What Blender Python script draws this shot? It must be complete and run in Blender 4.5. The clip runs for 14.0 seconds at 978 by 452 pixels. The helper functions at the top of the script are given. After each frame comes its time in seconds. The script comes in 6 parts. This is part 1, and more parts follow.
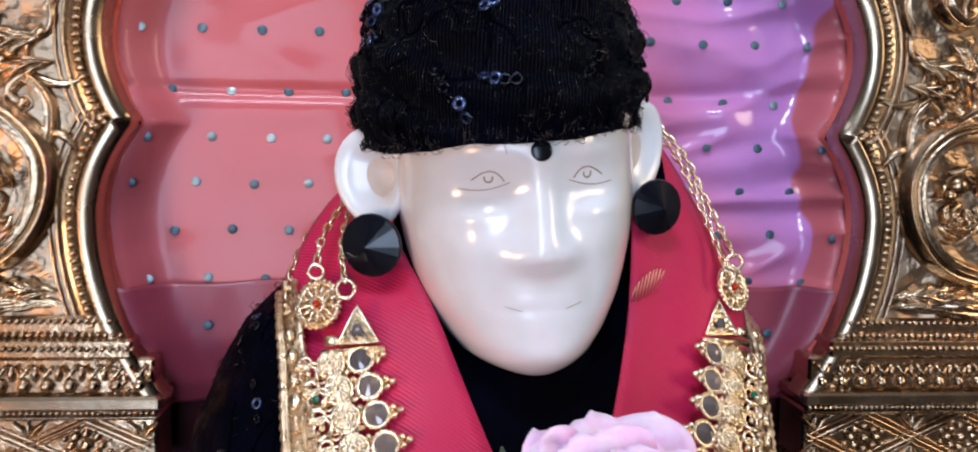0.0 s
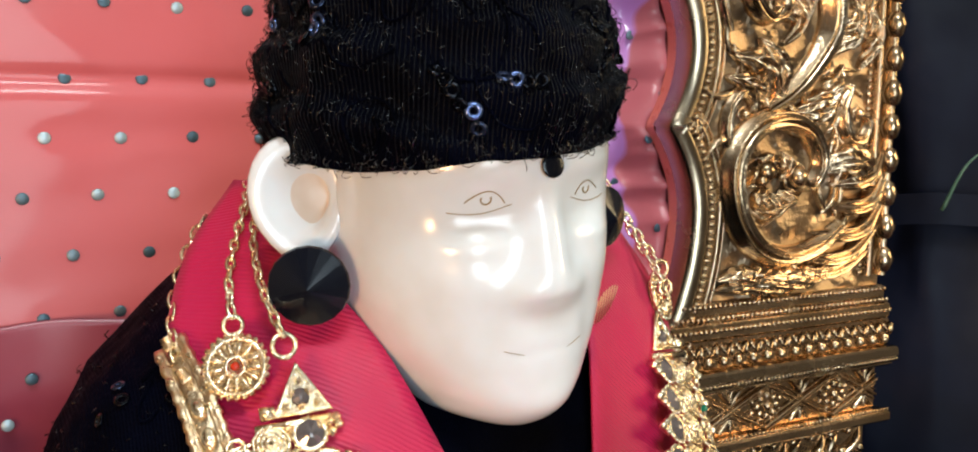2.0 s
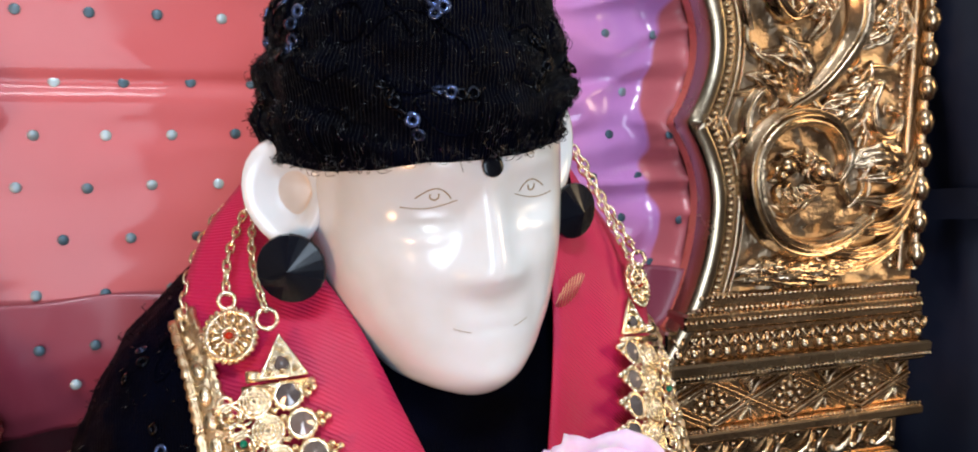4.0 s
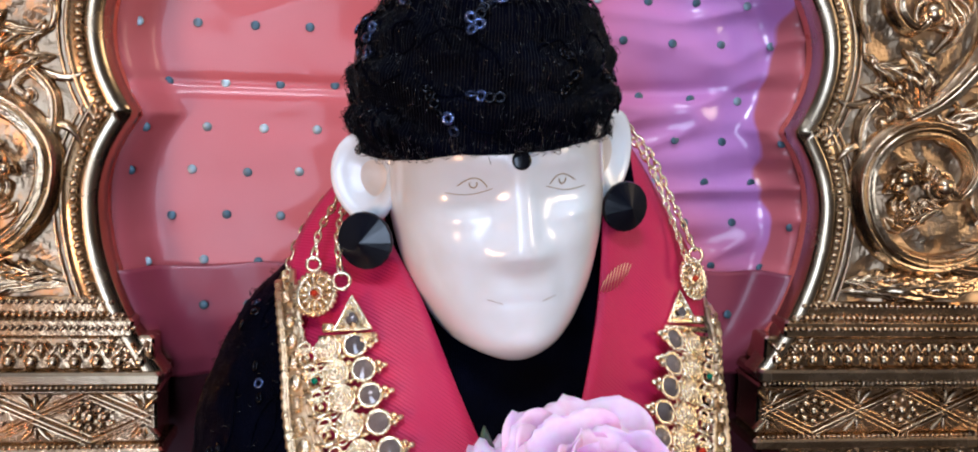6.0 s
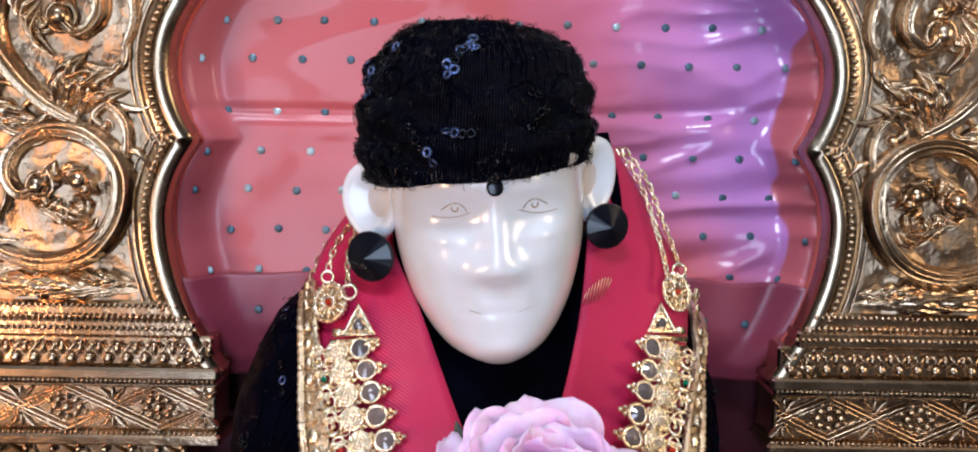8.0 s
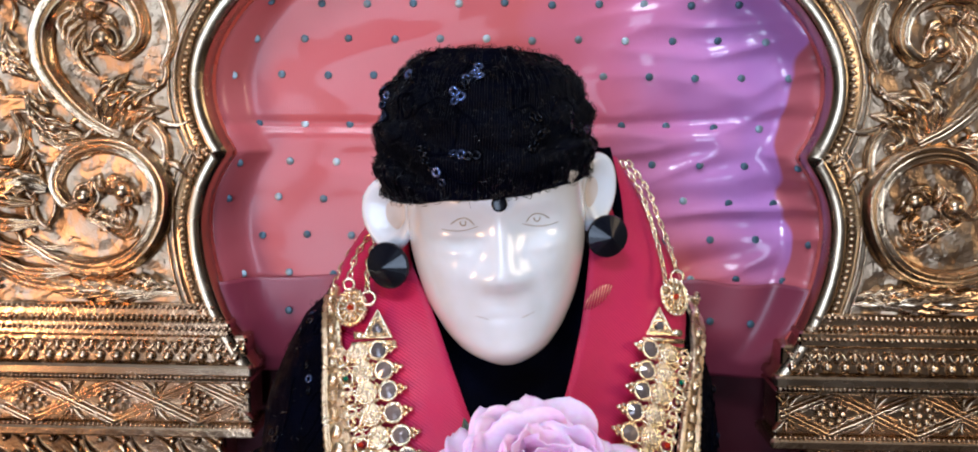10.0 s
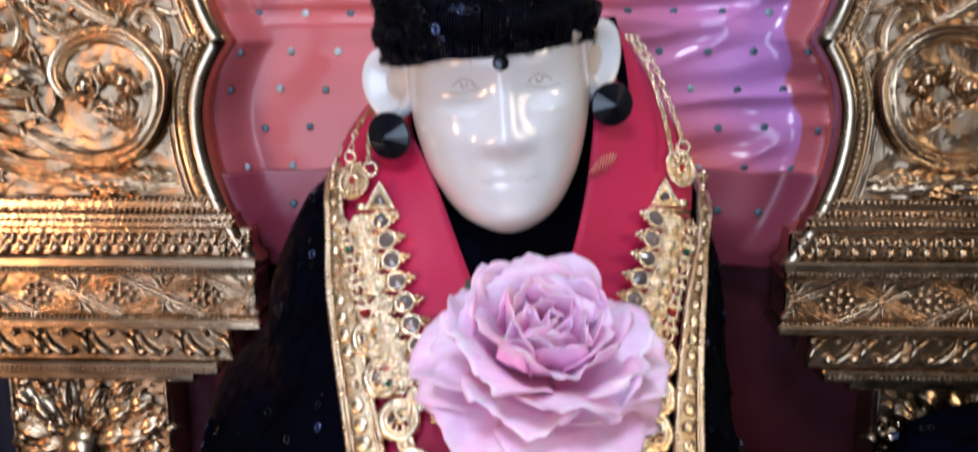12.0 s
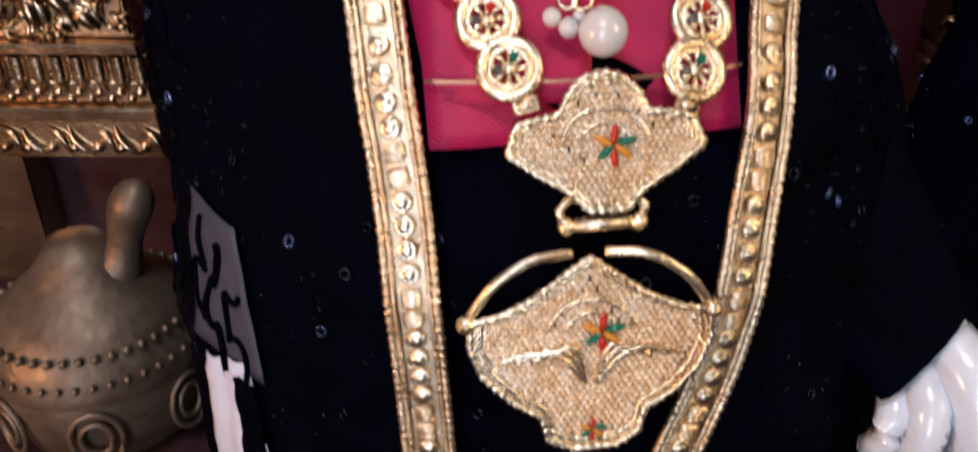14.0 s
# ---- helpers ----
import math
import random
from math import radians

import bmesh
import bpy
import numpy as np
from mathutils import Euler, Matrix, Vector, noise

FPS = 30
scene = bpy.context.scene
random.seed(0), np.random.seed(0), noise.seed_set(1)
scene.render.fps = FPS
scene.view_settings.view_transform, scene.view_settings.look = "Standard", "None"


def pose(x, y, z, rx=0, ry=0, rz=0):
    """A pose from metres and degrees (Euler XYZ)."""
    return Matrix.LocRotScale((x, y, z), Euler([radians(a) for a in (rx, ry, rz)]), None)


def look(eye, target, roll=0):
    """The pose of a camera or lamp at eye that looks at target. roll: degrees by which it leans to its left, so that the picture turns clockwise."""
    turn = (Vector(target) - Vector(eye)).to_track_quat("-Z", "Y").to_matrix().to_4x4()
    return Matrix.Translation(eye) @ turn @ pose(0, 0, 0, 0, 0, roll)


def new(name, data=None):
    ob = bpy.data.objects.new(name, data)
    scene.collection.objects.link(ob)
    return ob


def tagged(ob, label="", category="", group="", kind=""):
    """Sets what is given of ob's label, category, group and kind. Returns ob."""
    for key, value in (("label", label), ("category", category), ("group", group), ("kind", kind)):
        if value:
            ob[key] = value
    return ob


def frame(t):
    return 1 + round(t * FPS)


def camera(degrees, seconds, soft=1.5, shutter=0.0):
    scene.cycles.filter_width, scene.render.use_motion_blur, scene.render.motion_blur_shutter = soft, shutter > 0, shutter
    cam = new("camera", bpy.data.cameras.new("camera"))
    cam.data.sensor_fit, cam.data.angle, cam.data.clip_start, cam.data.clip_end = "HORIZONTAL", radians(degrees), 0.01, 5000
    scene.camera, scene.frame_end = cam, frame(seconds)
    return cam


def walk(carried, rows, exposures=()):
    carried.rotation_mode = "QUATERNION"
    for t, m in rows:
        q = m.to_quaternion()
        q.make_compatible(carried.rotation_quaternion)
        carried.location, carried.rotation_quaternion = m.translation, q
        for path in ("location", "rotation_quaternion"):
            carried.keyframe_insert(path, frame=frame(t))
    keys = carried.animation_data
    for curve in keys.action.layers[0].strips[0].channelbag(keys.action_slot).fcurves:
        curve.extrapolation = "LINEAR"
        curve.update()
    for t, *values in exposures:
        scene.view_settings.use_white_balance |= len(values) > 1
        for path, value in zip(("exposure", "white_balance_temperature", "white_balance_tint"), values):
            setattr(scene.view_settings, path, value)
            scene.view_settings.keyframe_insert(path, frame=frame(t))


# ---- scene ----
cam = camera(55.9, 14.0, soft=1.9, shutter=0.4)
METRES, EYE, TILT, LEAN, TURN = 0.5, 0.42, -5.0, -1.2, -5.6
ROWS = [
    (0.0, 0.0, 0.0, 0.0, 0.0, 0.0, -0.0),
    (0.5, -0.0816, 0.032, 0.0103, -7.8, -0.58, 1.01),
    (1.0, -0.1292, 0.0632, 0.0105, -14.29, -1.18, 1.23),
    (1.5, -0.1387, 0.1, 0.0211, -20.14, -1.87, 1.68),
    (2.0, -0.1515, 0.1166, 0.0296, -22.23, -2.24, 2.42),
    (4.5, -0.0712, -0.0037, 0.0392, -9.39, -2.54, 1.85),
    (5.0, -0.0369, -0.0278, 0.0271, -4.96, -2.44, 1.12),
    (5.5, -0.0131, -0.0424, 0.0198, -3.19, -2.25, 0.0),
    (6.0, -0.0062, -0.0528, 0.0217, -1.6, -2.2, -0.52),
    (6.5, 0.0308, -0.0762, 0.0339, 0.37, -2.16, -0.54),
    (7.0, 0.0637, -0.0916, 0.0414, 2.13, -2.06, -0.48),
    (7.5, 0.0743, -0.1123, 0.0448, 3.95, -2.05, -0.45),
    (8.0, 0.0776, -0.1218, 0.036, 5.13, -2.06, -0.37),
    (8.5, 0.0826, -0.1324, 0.0319, 5.94, -2.11, -0.39),
    (11.0, 0.1115, -0.1861, 0.0671, 7.84, -2.93, 0.34),
    (11.5, 0.1071, -0.1856, 0.0501, 8.0, -3.12, 0.43),
    (12.0, 0.1093, -0.1659, -0.005, 7.97, -6.14, 0.59),
    (12.5, 0.0887, -0.1382, -0.0659, 8.06, -11.26, 0.94),
    (13.0, 0.0763, -0.0974, -0.1231, 8.09, -15.79, 1.12),
    (13.5, 0.0736, -0.0552, -0.1805, 7.97, -21.04, 1.06),
    (14.0, 0.0786, -0.0403, -0.2377, 7.83, -25.34, 0.85),
]
path = [(t, pose(-0.045, -0.39, EYE, TILT, LEAN, TURN) @ pose(METRES * x, METRES * y, METRES * z, 90 + pitch, roll, yaw)) for t, x, y, z, yaw, pitch, roll in ROWS]
path += [(2.2, look((-0.115, -0.322, 0.426), (0.832, 1.424, 0.196), 0.6)), (4.3, look((-0.085, -0.378, 0.437), (0.518, 1.511, 0.182), 0.3))]
walk(cam, sorted(path, key=lambda row: row[0]),
     exposures=((0.0, 0.0, 5750, 13), (0.7, 0.02, 5950, 11), (1.5, 0.24, 6500, 3), (2.2, 0.24, 6650, 2), (4.4, 0.10, 6100, 11), (5.2, 0.02, 5800, 13), (8.5, 0.02, 5750, 13), (11.5, 0.0, 5750, 13), (12.5, -0.24, 5800, 14), (14.0, -0.14, 6300, 20)))

# ---- light: a lit indoor room, a ceiling lamp, and added unseen fills ----
world = bpy.data.worlds.new("world")
scene.world = world
world.use_nodes = True
world.node_tree.nodes["Background"].inputs[0].default_value = (0.8, 0.85, 1.0, 1)
world.node_tree.nodes["Background"].inputs[1].default_value = 0.25


def area_lamp(name, eye, target, w, h, power, colour):
    data = bpy.data.lights.new(name, "AREA")
    data.shape, data.size, data.size_y, data.energy, data.color = "RECTANGLE", w, h, power, colour
    ob = new(name, data)
    ob.matrix_world = look(eye, target)
    return ob


area_lamp("ceiling_lamp", (-0.25, -1.05, 1.82), (0, -0.1, 0.3), 0.6, 0.35, 18, (0.86, 0.93, 1.0))
# added cool fill behind the camera, sized for face and gold; no window there
area_lamp("front_fill", (-0.38, -2.35, 0.36), (0, -0.1, 0.34), 0.75, 1.5, 25.0, (0.72, 0.85, 1.0))
# added warm fills, unseen, placed where the side gold reflects them
area_lamp("warm_fill", (1.25, -0.85, 0.80), (0.1, 0, 0.42), 0.4, 0.6, 8.0, (1.0, 0.74, 0.45))
area_lamp("warm_fill", (-0.82, -0.75, 0.22), (-0.2, 0, 0.3), 0.18, 0.18, 4.8, (1.0, 0.54, 0.26))

# ---- materials ----


def material(name, base, rough=0.5, metal=0.0, **more):
    """A node material: base colour varied at two scales, with fine relief. Scales are in cycles per metre."""
    mat = bpy.data.materials.new(name)
    mat.use_nodes = True
    tree, nodes = mat.node_tree, mat.node_tree.nodes
    shader = nodes["Principled BSDF"]
    coords = nodes.new("ShaderNodeTexCoord")

    def noise_at(scale, detail=3.0):
        n = nodes.new("ShaderNodeTexNoise")
        n.inputs["Scale"].default_value, n.inputs["Detail"].default_value = scale, detail
        tree.links.new(coords.outputs["Object"], n.inputs["Vector"])
        return n.outputs["Fac"]

    def mixed(fac, a, b):
        m = nodes.new("ShaderNodeMix")
        m.data_type = "RGBA"
        tree.links.new(fac, m.inputs[0])
        for socket, value in ((m.inputs[6], a), (m.inputs[7], b)):
            if isinstance(value, tuple):
                socket.default_value = (*value, 1)
            else:
                tree.links.new(value, socket)
        return m.outputs[2]

    def ranged(value, lo, hi, to_lo=0.0, to_hi=1.0):
        r = nodes.new("ShaderNodeMapRange")
        tree.links.new(value, r.inputs[0])
        for k, v in zip((1, 2, 3, 4), (lo, hi, to_lo, to_hi)):
            r.inputs[k].default_value = v
        return r.outputs[0]

    second = more.get("second", tuple(c * 0.72 for c in base))
    big = ranged(noise_at(more.get("big", 25.0)), 0.35, 0.68)
    colour = mixed(big, base, second)
    if "fine" in more:
        colour = mixed(ranged(noise_at(more["fine"], 2.0), 0.4, 0.7, 0, more.get("fine_amount", 0.4)), colour, more.get("third", second))
    tree.links.new(colour, shader.inputs["Base Color"])
    tree.links.new(ranged(noise_at(more.get("big", 25.0) * 3), 0.3, 0.7, rough * 0.8, min(1.0, rough * 1.25)), shader.inputs["Roughness"])
    shader.inputs["Metallic"].default_value = metal
    if more.get("bump"):
        b = nodes.new("ShaderNodeBump")
        b.inputs["Strength"].default_value, b.inputs["Distance"].default_value = more.get("bump_strength", 0.5), more["bump"]
        tree.links.new(noise_at(more.get("bump_scale", 600.0), 2.0), b.inputs["Height"])
        last = b
        if "weave" in more:
            w = nodes.new("ShaderNodeTexWave")
            w.inputs["Scale"].default_value, w.inputs["Distortion"].default_value = more["weave"], 1.5
            w.bands_direction = more.get("weave_dir", "X")
            tree.links.new(coords.outputs["Object"], w.inputs["Vector"])
            last = nodes.new("ShaderNodeBump")
            last.inputs["Strength"].default_value, last.inputs["Distance"].default_value = 0.5, more.get("weave_depth", 0.0002)
            tree.links.new(w.outputs["Fac"], last.inputs["Height"])
            tree.links.new(b.outputs[0], last.inputs["Normal"])
        tree.links.new(last.outputs[0], shader.inputs["Normal"])
    for key, value in more.get("sockets", {}).items():
        shader.inputs[key].default_value = value
    return mat


GOLD = material("embossed_gold_sheet", (0.64, 0.47, 0.31), 0.23, 1.0, second=(0.38, 0.26, 0.15), big=18, bump=0.0005, bump_scale=330, bump_strength=0.6)
GOLD_FIELD = material("stippled_gold_sheet", (0.46, 0.34, 0.225), 0.32, 1.0, second=(0.30, 0.20, 0.12), big=18, bump=0.0007, bump_scale=520, bump_strength=0.8)
GOLD_PLAIN = material("polished_gold_rim", (0.46, 0.36, 0.25), 0.24, 1.0, second=(0.36, 0.26, 0.165), big=22, bump=0.0004, bump_scale=90)
JEWEL = material("bright_gold_plating", (1.0, 0.86, 0.64), 0.23, 1.0, second=(0.92, 0.71, 0.45), big=60, bump=0.0004, bump_scale=1500)
BRAID = material("gold_thread_braid", (0.94, 0.79, 0.56), 0.30, 1.0, second=(0.68, 0.49, 0.30), big=120, bump=0.0004, bump_scale=1500, bump_strength=0.8)
PAVE = material("pale_gold_beads", (1.0, 0.90, 0.74), 0.25, 0.4, second=(1.0, 0.84, 0.62), big=150)
MARBLE = material("white_marble", (0.81, 0.835, 0.865), 0.20, 0.0, second=(0.75, 0.775, 0.81), big=30, fine=90, fine_amount=0.4, third=(0.68, 0.68, 0.67),
                  bump=0.0001, bump_scale=200, bump_strength=0.2, sockets={"Subsurface Weight": 0.75, "Subsurface Radius": (0.010, 0.009, 0.009), "Coat Weight": 0.5, "Coat Roughness": 0.06})
# marble of the ear hollows, the brown shade there put into the colour
EAR_SHADE = material("brown_shaded_marble", (0.76, 0.69, 0.63), 0.4, 0.0, second=(0.66, 0.55, 0.46), big=70)
LINE = material("gilt_engraved_line", (0.34, 0.23, 0.09), 0.45, 0.2)
BLACK = material("black_net_fabric", (0.0009, 0.0014, 0.0055), 0.6, 0.0, second=(0.0008, 0.0008, 0.002), big=60, bump=0.0008, bump_scale=900, weave=420, weave_depth=0.0003,
                 sockets={"Specular IOR Level": 0.015})
NAVY = material("navy_satin", (0.006, 0.008, 0.020), 0.6, 0.0, second=(0.003, 0.004, 0.010), big=14, bump=0.003, bump_scale=12, sockets={"Specular IOR Level": 0.15})
THREAD = material("black_metallic_thread", (0.006, 0.006, 0.008), 0.22, 0.0, sockets={"Specular IOR Level": 0.7})
NET = material("dark_net_thread", (0.0040, 0.0046, 0.0075), 0.5, 0.0, second=(0.0015, 0.0018, 0.003), big=90, sockets={"Specular IOR Level": 0.15})
SEQUIN = material("black_blue_sequin", (0.06, 0.08, 0.15), 0.12, 0.75, second=(0.02, 0.03, 0.06), big=50)
STUD = material("black_glass_stud", (0.004, 0.005, 0.010), 0.2, 0.0, second=(0.003, 0.004, 0.007), sockets={"Coat Weight": 0.1, "Specular IOR Level": 0.35})
SILK = material("crimson_silk", (0.54, 0.010, 0.070), 0.5, 0.0, second=(0.44, 0.006, 0.066), big=20, bump=0.0003, bump_scale=300, fine=500, fine_amount=0.3, weave=340, weave_depth=0.00026, weave_dir="DIAGONAL",
                sockets={"Sheen Weight": 0.1, "Sheen Tint": (1.0, 0.35, 0.5, 1), "Specular IOR Level": 0.4})
ZARI = material("gold_zari_thread", (0.85, 0.52, 0.30), 0.35, 0.8, bump=0.0002, bump_scale=1500)
CRYSTAL = material("smoky_crystal", (0.16, 0.13, 0.12), 0.05, 0.35, second=(0.26, 0.23, 0.22), big=200, sockets={"Coat Weight": 1.0})
PEARL = material("white_pearl", (0.66, 0.61, 0.54), 0.2, 0.0, second=(0.78, 0.70, 0.64), sockets={"Coat Weight": 0.6})
RED = material("red_enamel", (0.55, 0.03, 0.01), 0.15)
GREEN = material("green_enamel", (0.005, 0.16, 0.09), 0.15)
AMBER = material("amber_enamel", (0.75, 0.30, 0.03), 0.15)
LEAF = material("rose_leaf", (0.06, 0.13, 0.08), 0.5, 0.0, second=(0.10, 0.17, 0.11), big=90, bump=0.0005, bump_scale=300)
PETAL = material("pink_rose_petal", (0.97, 0.63, 0.84), 0.5, 0.0, second=(0.98, 0.80, 0.93), big=45, fine=300, fine_amount=0.25, third=(0.84, 0.40, 0.66), bump=0.0004, bump_scale=350,
                 sockets={"Subsurface Weight": 0.5, "Subsurface Radius": (0.006, 0.0025, 0.005), "Sheen Weight": 0.2})
LINING = material("coral_satin_lining", (0.84, 0.22, 0.15), 0.3, 0.0, second=(0.76, 0.17, 0.12), big=30, bump=0.001, bump_scale=60)
# lower part of the backdrop satin: its shade is put into this darker crimson
SHADED_SATIN = material("shaded_crimson_satin", (0.28, 0.042, 0.068), 0.42, 0.0, second=(0.20, 0.028, 0.058), big=14, bump=0.0012, bump_scale=50, bump_strength=0.45, sockets={"Coat Weight": 0.2, "Coat Roughness": 0.15})
MAROON = material("maroon_cloth", (0.055, 0.005, 0.010), 0.65, 0.0, second=(0.038, 0.003, 0.007), big=20, bump=0.002, bump_scale=40, sockets={"Specular IOR Level": 0.2})
SILVER = material("dull_silver_brass", (0.17, 0.115, 0.075), 0.5, 0.75, second=(0.24, 0.17, 0.115), big=35, bump=0.0015, bump_scale=120)
WALL = material("painted_wall", (0.36, 0.31, 0.25), 0.8, 0.0, second=(0.30, 0.25, 0.20), big=3, bump=0.002, bump_scale=150)
ALTAR_CLOTH = material("dark_red_velvet", (0.035, 0.004, 0.006), 0.8, 0.0, big=20, bump=0.001, bump_scale=300)
LACE_GREY = material("grey_lilac_lining", (0.050, 0.050, 0.078), 0.6, 0.0, big=40, bump=0.0005, bump_scale=300)
WHITE_CLOTH = material("white_cotton", (0.62, 0.62, 0.70), 0.8, 0.0, second=(0.54, 0.54, 0.62), big=40, bump=0.0006, bump_scale=300)
FLOORING = material("brown_floor", (0.16, 0.10, 0.07), 0.4, 0.0, big=4, bump=0.001, bump_scale=60)
CEIL = material("white_ceiling", (0.78, 0.77, 0.74), 0.9, 0.0, big=3, bump=0.001, bump_scale=200)
DOT = material("holographic_sequin", (0.24, 0.31, 0.34), 0.45, 0.6, second=(0.33, 0.33, 0.34), big=6)


def vary_by_object(mat, low, high, start=0.0):
    """Pieces of one material differ a little from one another."""
    tree = mat.node_tree
    shader = tree.nodes["Principled BSDF"]
    info, ramp = tree.nodes.new("ShaderNodeObjectInfo"), tree.nodes.new("ShaderNodeValToRGB")
    ramp.color_ramp.elements[0].position = start
    ramp.color_ramp.elements[0].color, ramp.color_ramp.elements[1].color = (*low, 1), (*high, 1)
    tree.links.new(info.outputs["Random"], ramp.inputs[0])
    mix = tree.nodes.new("ShaderNodeMix")
    mix.data_type, mix.blend_type, mix.inputs[0].default_value = "RGBA", "MULTIPLY", 1.0
    tree.links.new(shader.inputs["Base Color"].links[0].from_socket, mix.inputs[6])
    tree.links.new(ramp.outputs[0], mix.inputs[7])
    tree.links.new(mix.outputs[2], shader.inputs["Base Color"])


vary_by_object(DOT, (0.26, 0.38, 0.46), (1.7, 1.8, 1.8), 0.55)
# most sequins nearly black, a few far brighter: glints put into the colour
vary_by_object(SEQUIN, (0.05, 0.05, 0.06), (2.6, 2.7, 3.0), 0.72)
vary_by_object(PETAL, (0.93, 0.88, 0.95), (1.05, 1.02, 1.05))
vary_by_object(CRYSTAL, (0.7, 0.7, 0.75), (1.25, 1.15, 1.1))


def two_tone_satin():
    """Coral satin that turns to lilac on one half, with crinkles."""
    mat = material("coral_and_lilac_satin", (0.54, 0.105, 0.12), 0.45, 0.0, second=(0.55, 0.14, 0.155), big=9, bump=0.0012, bump_scale=55, bump_strength=0.45, weave=900, weave_depth=0.00004,
                   sockets={"Coat Roughness": 0.1, "Specular IOR Level": 0.3})
    tree = mat.node_tree
    shader = tree.nodes["Principled BSDF"]
    coords, split, ramp = tree.nodes.new("ShaderNodeTexCoord"), tree.nodes.new("ShaderNodeSeparateXYZ"), tree.nodes.new("ShaderNodeMapRange")
    wobble, add = tree.nodes.new("ShaderNodeTexNoise"), tree.nodes.new("ShaderNodeMath")
    wobble.inputs["Scale"].default_value = 14
    add.operation = "MULTIPLY_ADD"
    add.inputs[1].default_value = 0.09
    tree.links.new(coords.outputs["Object"], wobble.inputs["Vector"])
    tree.links.new(coords.outputs["Object"], split.inputs[0])
    tree.links.new(wobble.outputs["Fac"], add.inputs[0])
    low, side = tree.nodes.new("ShaderNodeMapRange"), tree.nodes.new("ShaderNodeMath")
    tree.links.new(split.outputs["Z"], low.inputs[0])
    for k, v in ((1, 0.352), (2, 0.410), (3, -0.11), (4, 0.0)):
        low.inputs[k].default_value = v
    tree.links.new(split.outputs["X"], side.inputs[0])
    tree.links.new(low.outputs[0], side.inputs[1])
    tree.links.new(side.outputs[0], add.inputs[2])
    tree.links.new(add.outputs[0], ramp.inputs[0])
    ramp.inputs[1].default_value, ramp.inputs[2].default_value = 0.045, 0.155
    rim, hem, both = tree.nodes.new("ShaderNodeMath"), tree.nodes.new("ShaderNodeMapRange"), tree.nodes.new("ShaderNodeMath")
    sway = tree.nodes.new("ShaderNodeTexNoise")
    sway.inputs["Scale"].default_value, sway.inputs["Detail"].default_value = 20, 1.0
    tree.links.new(coords.outputs["Object"], sway.inputs["Vector"])
    rim.operation, rim.inputs[1].default_value, both.operation = "MULTIPLY_ADD", 0.030, "MULTIPLY"
    tree.links.new(sway.outputs["Fac"], rim.inputs[0])
    tree.links.new(split.outputs["X"], rim.inputs[2])
    tree.links.new(rim.outputs[0], hem.inputs[0])
    for k, v in ((1, 0.1610), (2, 0.1625), (3, 1.0), (4, 0.0)):
        hem.inputs[k].default_value = v
    tree.links.new(ramp.outputs[0], both.inputs[0])
    tree.links.new(hem.outputs[0], both.inputs[1])
    mix = tree.nodes.new("ShaderNodeMix")
    mix.data_type = "RGBA"
    gloss = tree.nodes.new("ShaderNodeMath")
    gloss.operation, gloss.inputs[1].default_value, gloss.inputs[2].default_value = "MULTIPLY_ADD", 0.70, 0.30
    tree.links.new(both.outputs[0], gloss.inputs[0])
    tree.links.new(gloss.outputs[0], shader.inputs["Coat Weight"])
    tree.links.new(both.outputs[0], mix.inputs[0])
    tree.links.new(shader.inputs["Base Color"].links[0].from_socket, mix.inputs[6])
    mix.inputs[7].default_value = (0.60, 0.24, 0.58, 1)
    tree.links.new(mix.outputs[2], shader.inputs["Base Color"])
    return mat


SATIN = two_tone_satin()


def deepen_petal_base(mat):
    """Rose petals are a deeper pink where they join, the warm shading there put into the colour."""
    tree = mat.node_tree
    shader = tree.nodes["Principled BSDF"]
    coords, split, ramp, mix = (tree.nodes.new(n) for n in ("ShaderNodeTexCoord", "ShaderNodeSeparateXYZ", "ShaderNodeMapRange", "ShaderNodeMix"))
    mix.data_type = "RGBA"
    tree.links.new(coords.outputs["Object"], split.inputs[0])
    tree.links.new(split.outputs["Y"], ramp.inputs[0])
    for k, v in ((1, 0.004), (2, 0.022), (3, 0.9), (4, 0.0)):
        ramp.inputs[k].default_value = v
    tree.links.new(ramp.outputs[0], mix.inputs[0])
    tree.links.new(shader.inputs["Base Color"].links[0].from_socket, mix.inputs[6])
    mix.inputs[7].default_value = (0.88, 0.27, 0.60, 1)
    tree.links.new(mix.outputs[2], shader.inputs["Base Color"])


deepen_petal_base(PETAL)


def vary_by_island(mat, low, high):
    """Joined beads of one material differ from one another, a glitter put into their colour."""
    tree = mat.node_tree
    shader = tree.nodes["Principled BSDF"]
    info, ramp, mix = (tree.nodes.new(n) for n in ("ShaderNodeNewGeometry", "ShaderNodeValToRGB", "ShaderNodeMix"))
    ramp.color_ramp.elements[0].color, ramp.color_ramp.elements[1].color = (*low, 1), (*high, 1)
    tree.links.new(info.outputs["Random Per Island"], ramp.inputs[0])
    mix.data_type, mix.blend_type, mix.inputs[0].default_value = "RGBA", "MULTIPLY", 1.0
    tree.links.new(shader.inputs["Base Color"].links[0].from_socket, mix.inputs[6])
    tree.links.new(ramp.outputs[0], mix.inputs[7])
    tree.links.new(mix.outputs[2], shader.inputs["Base Color"])


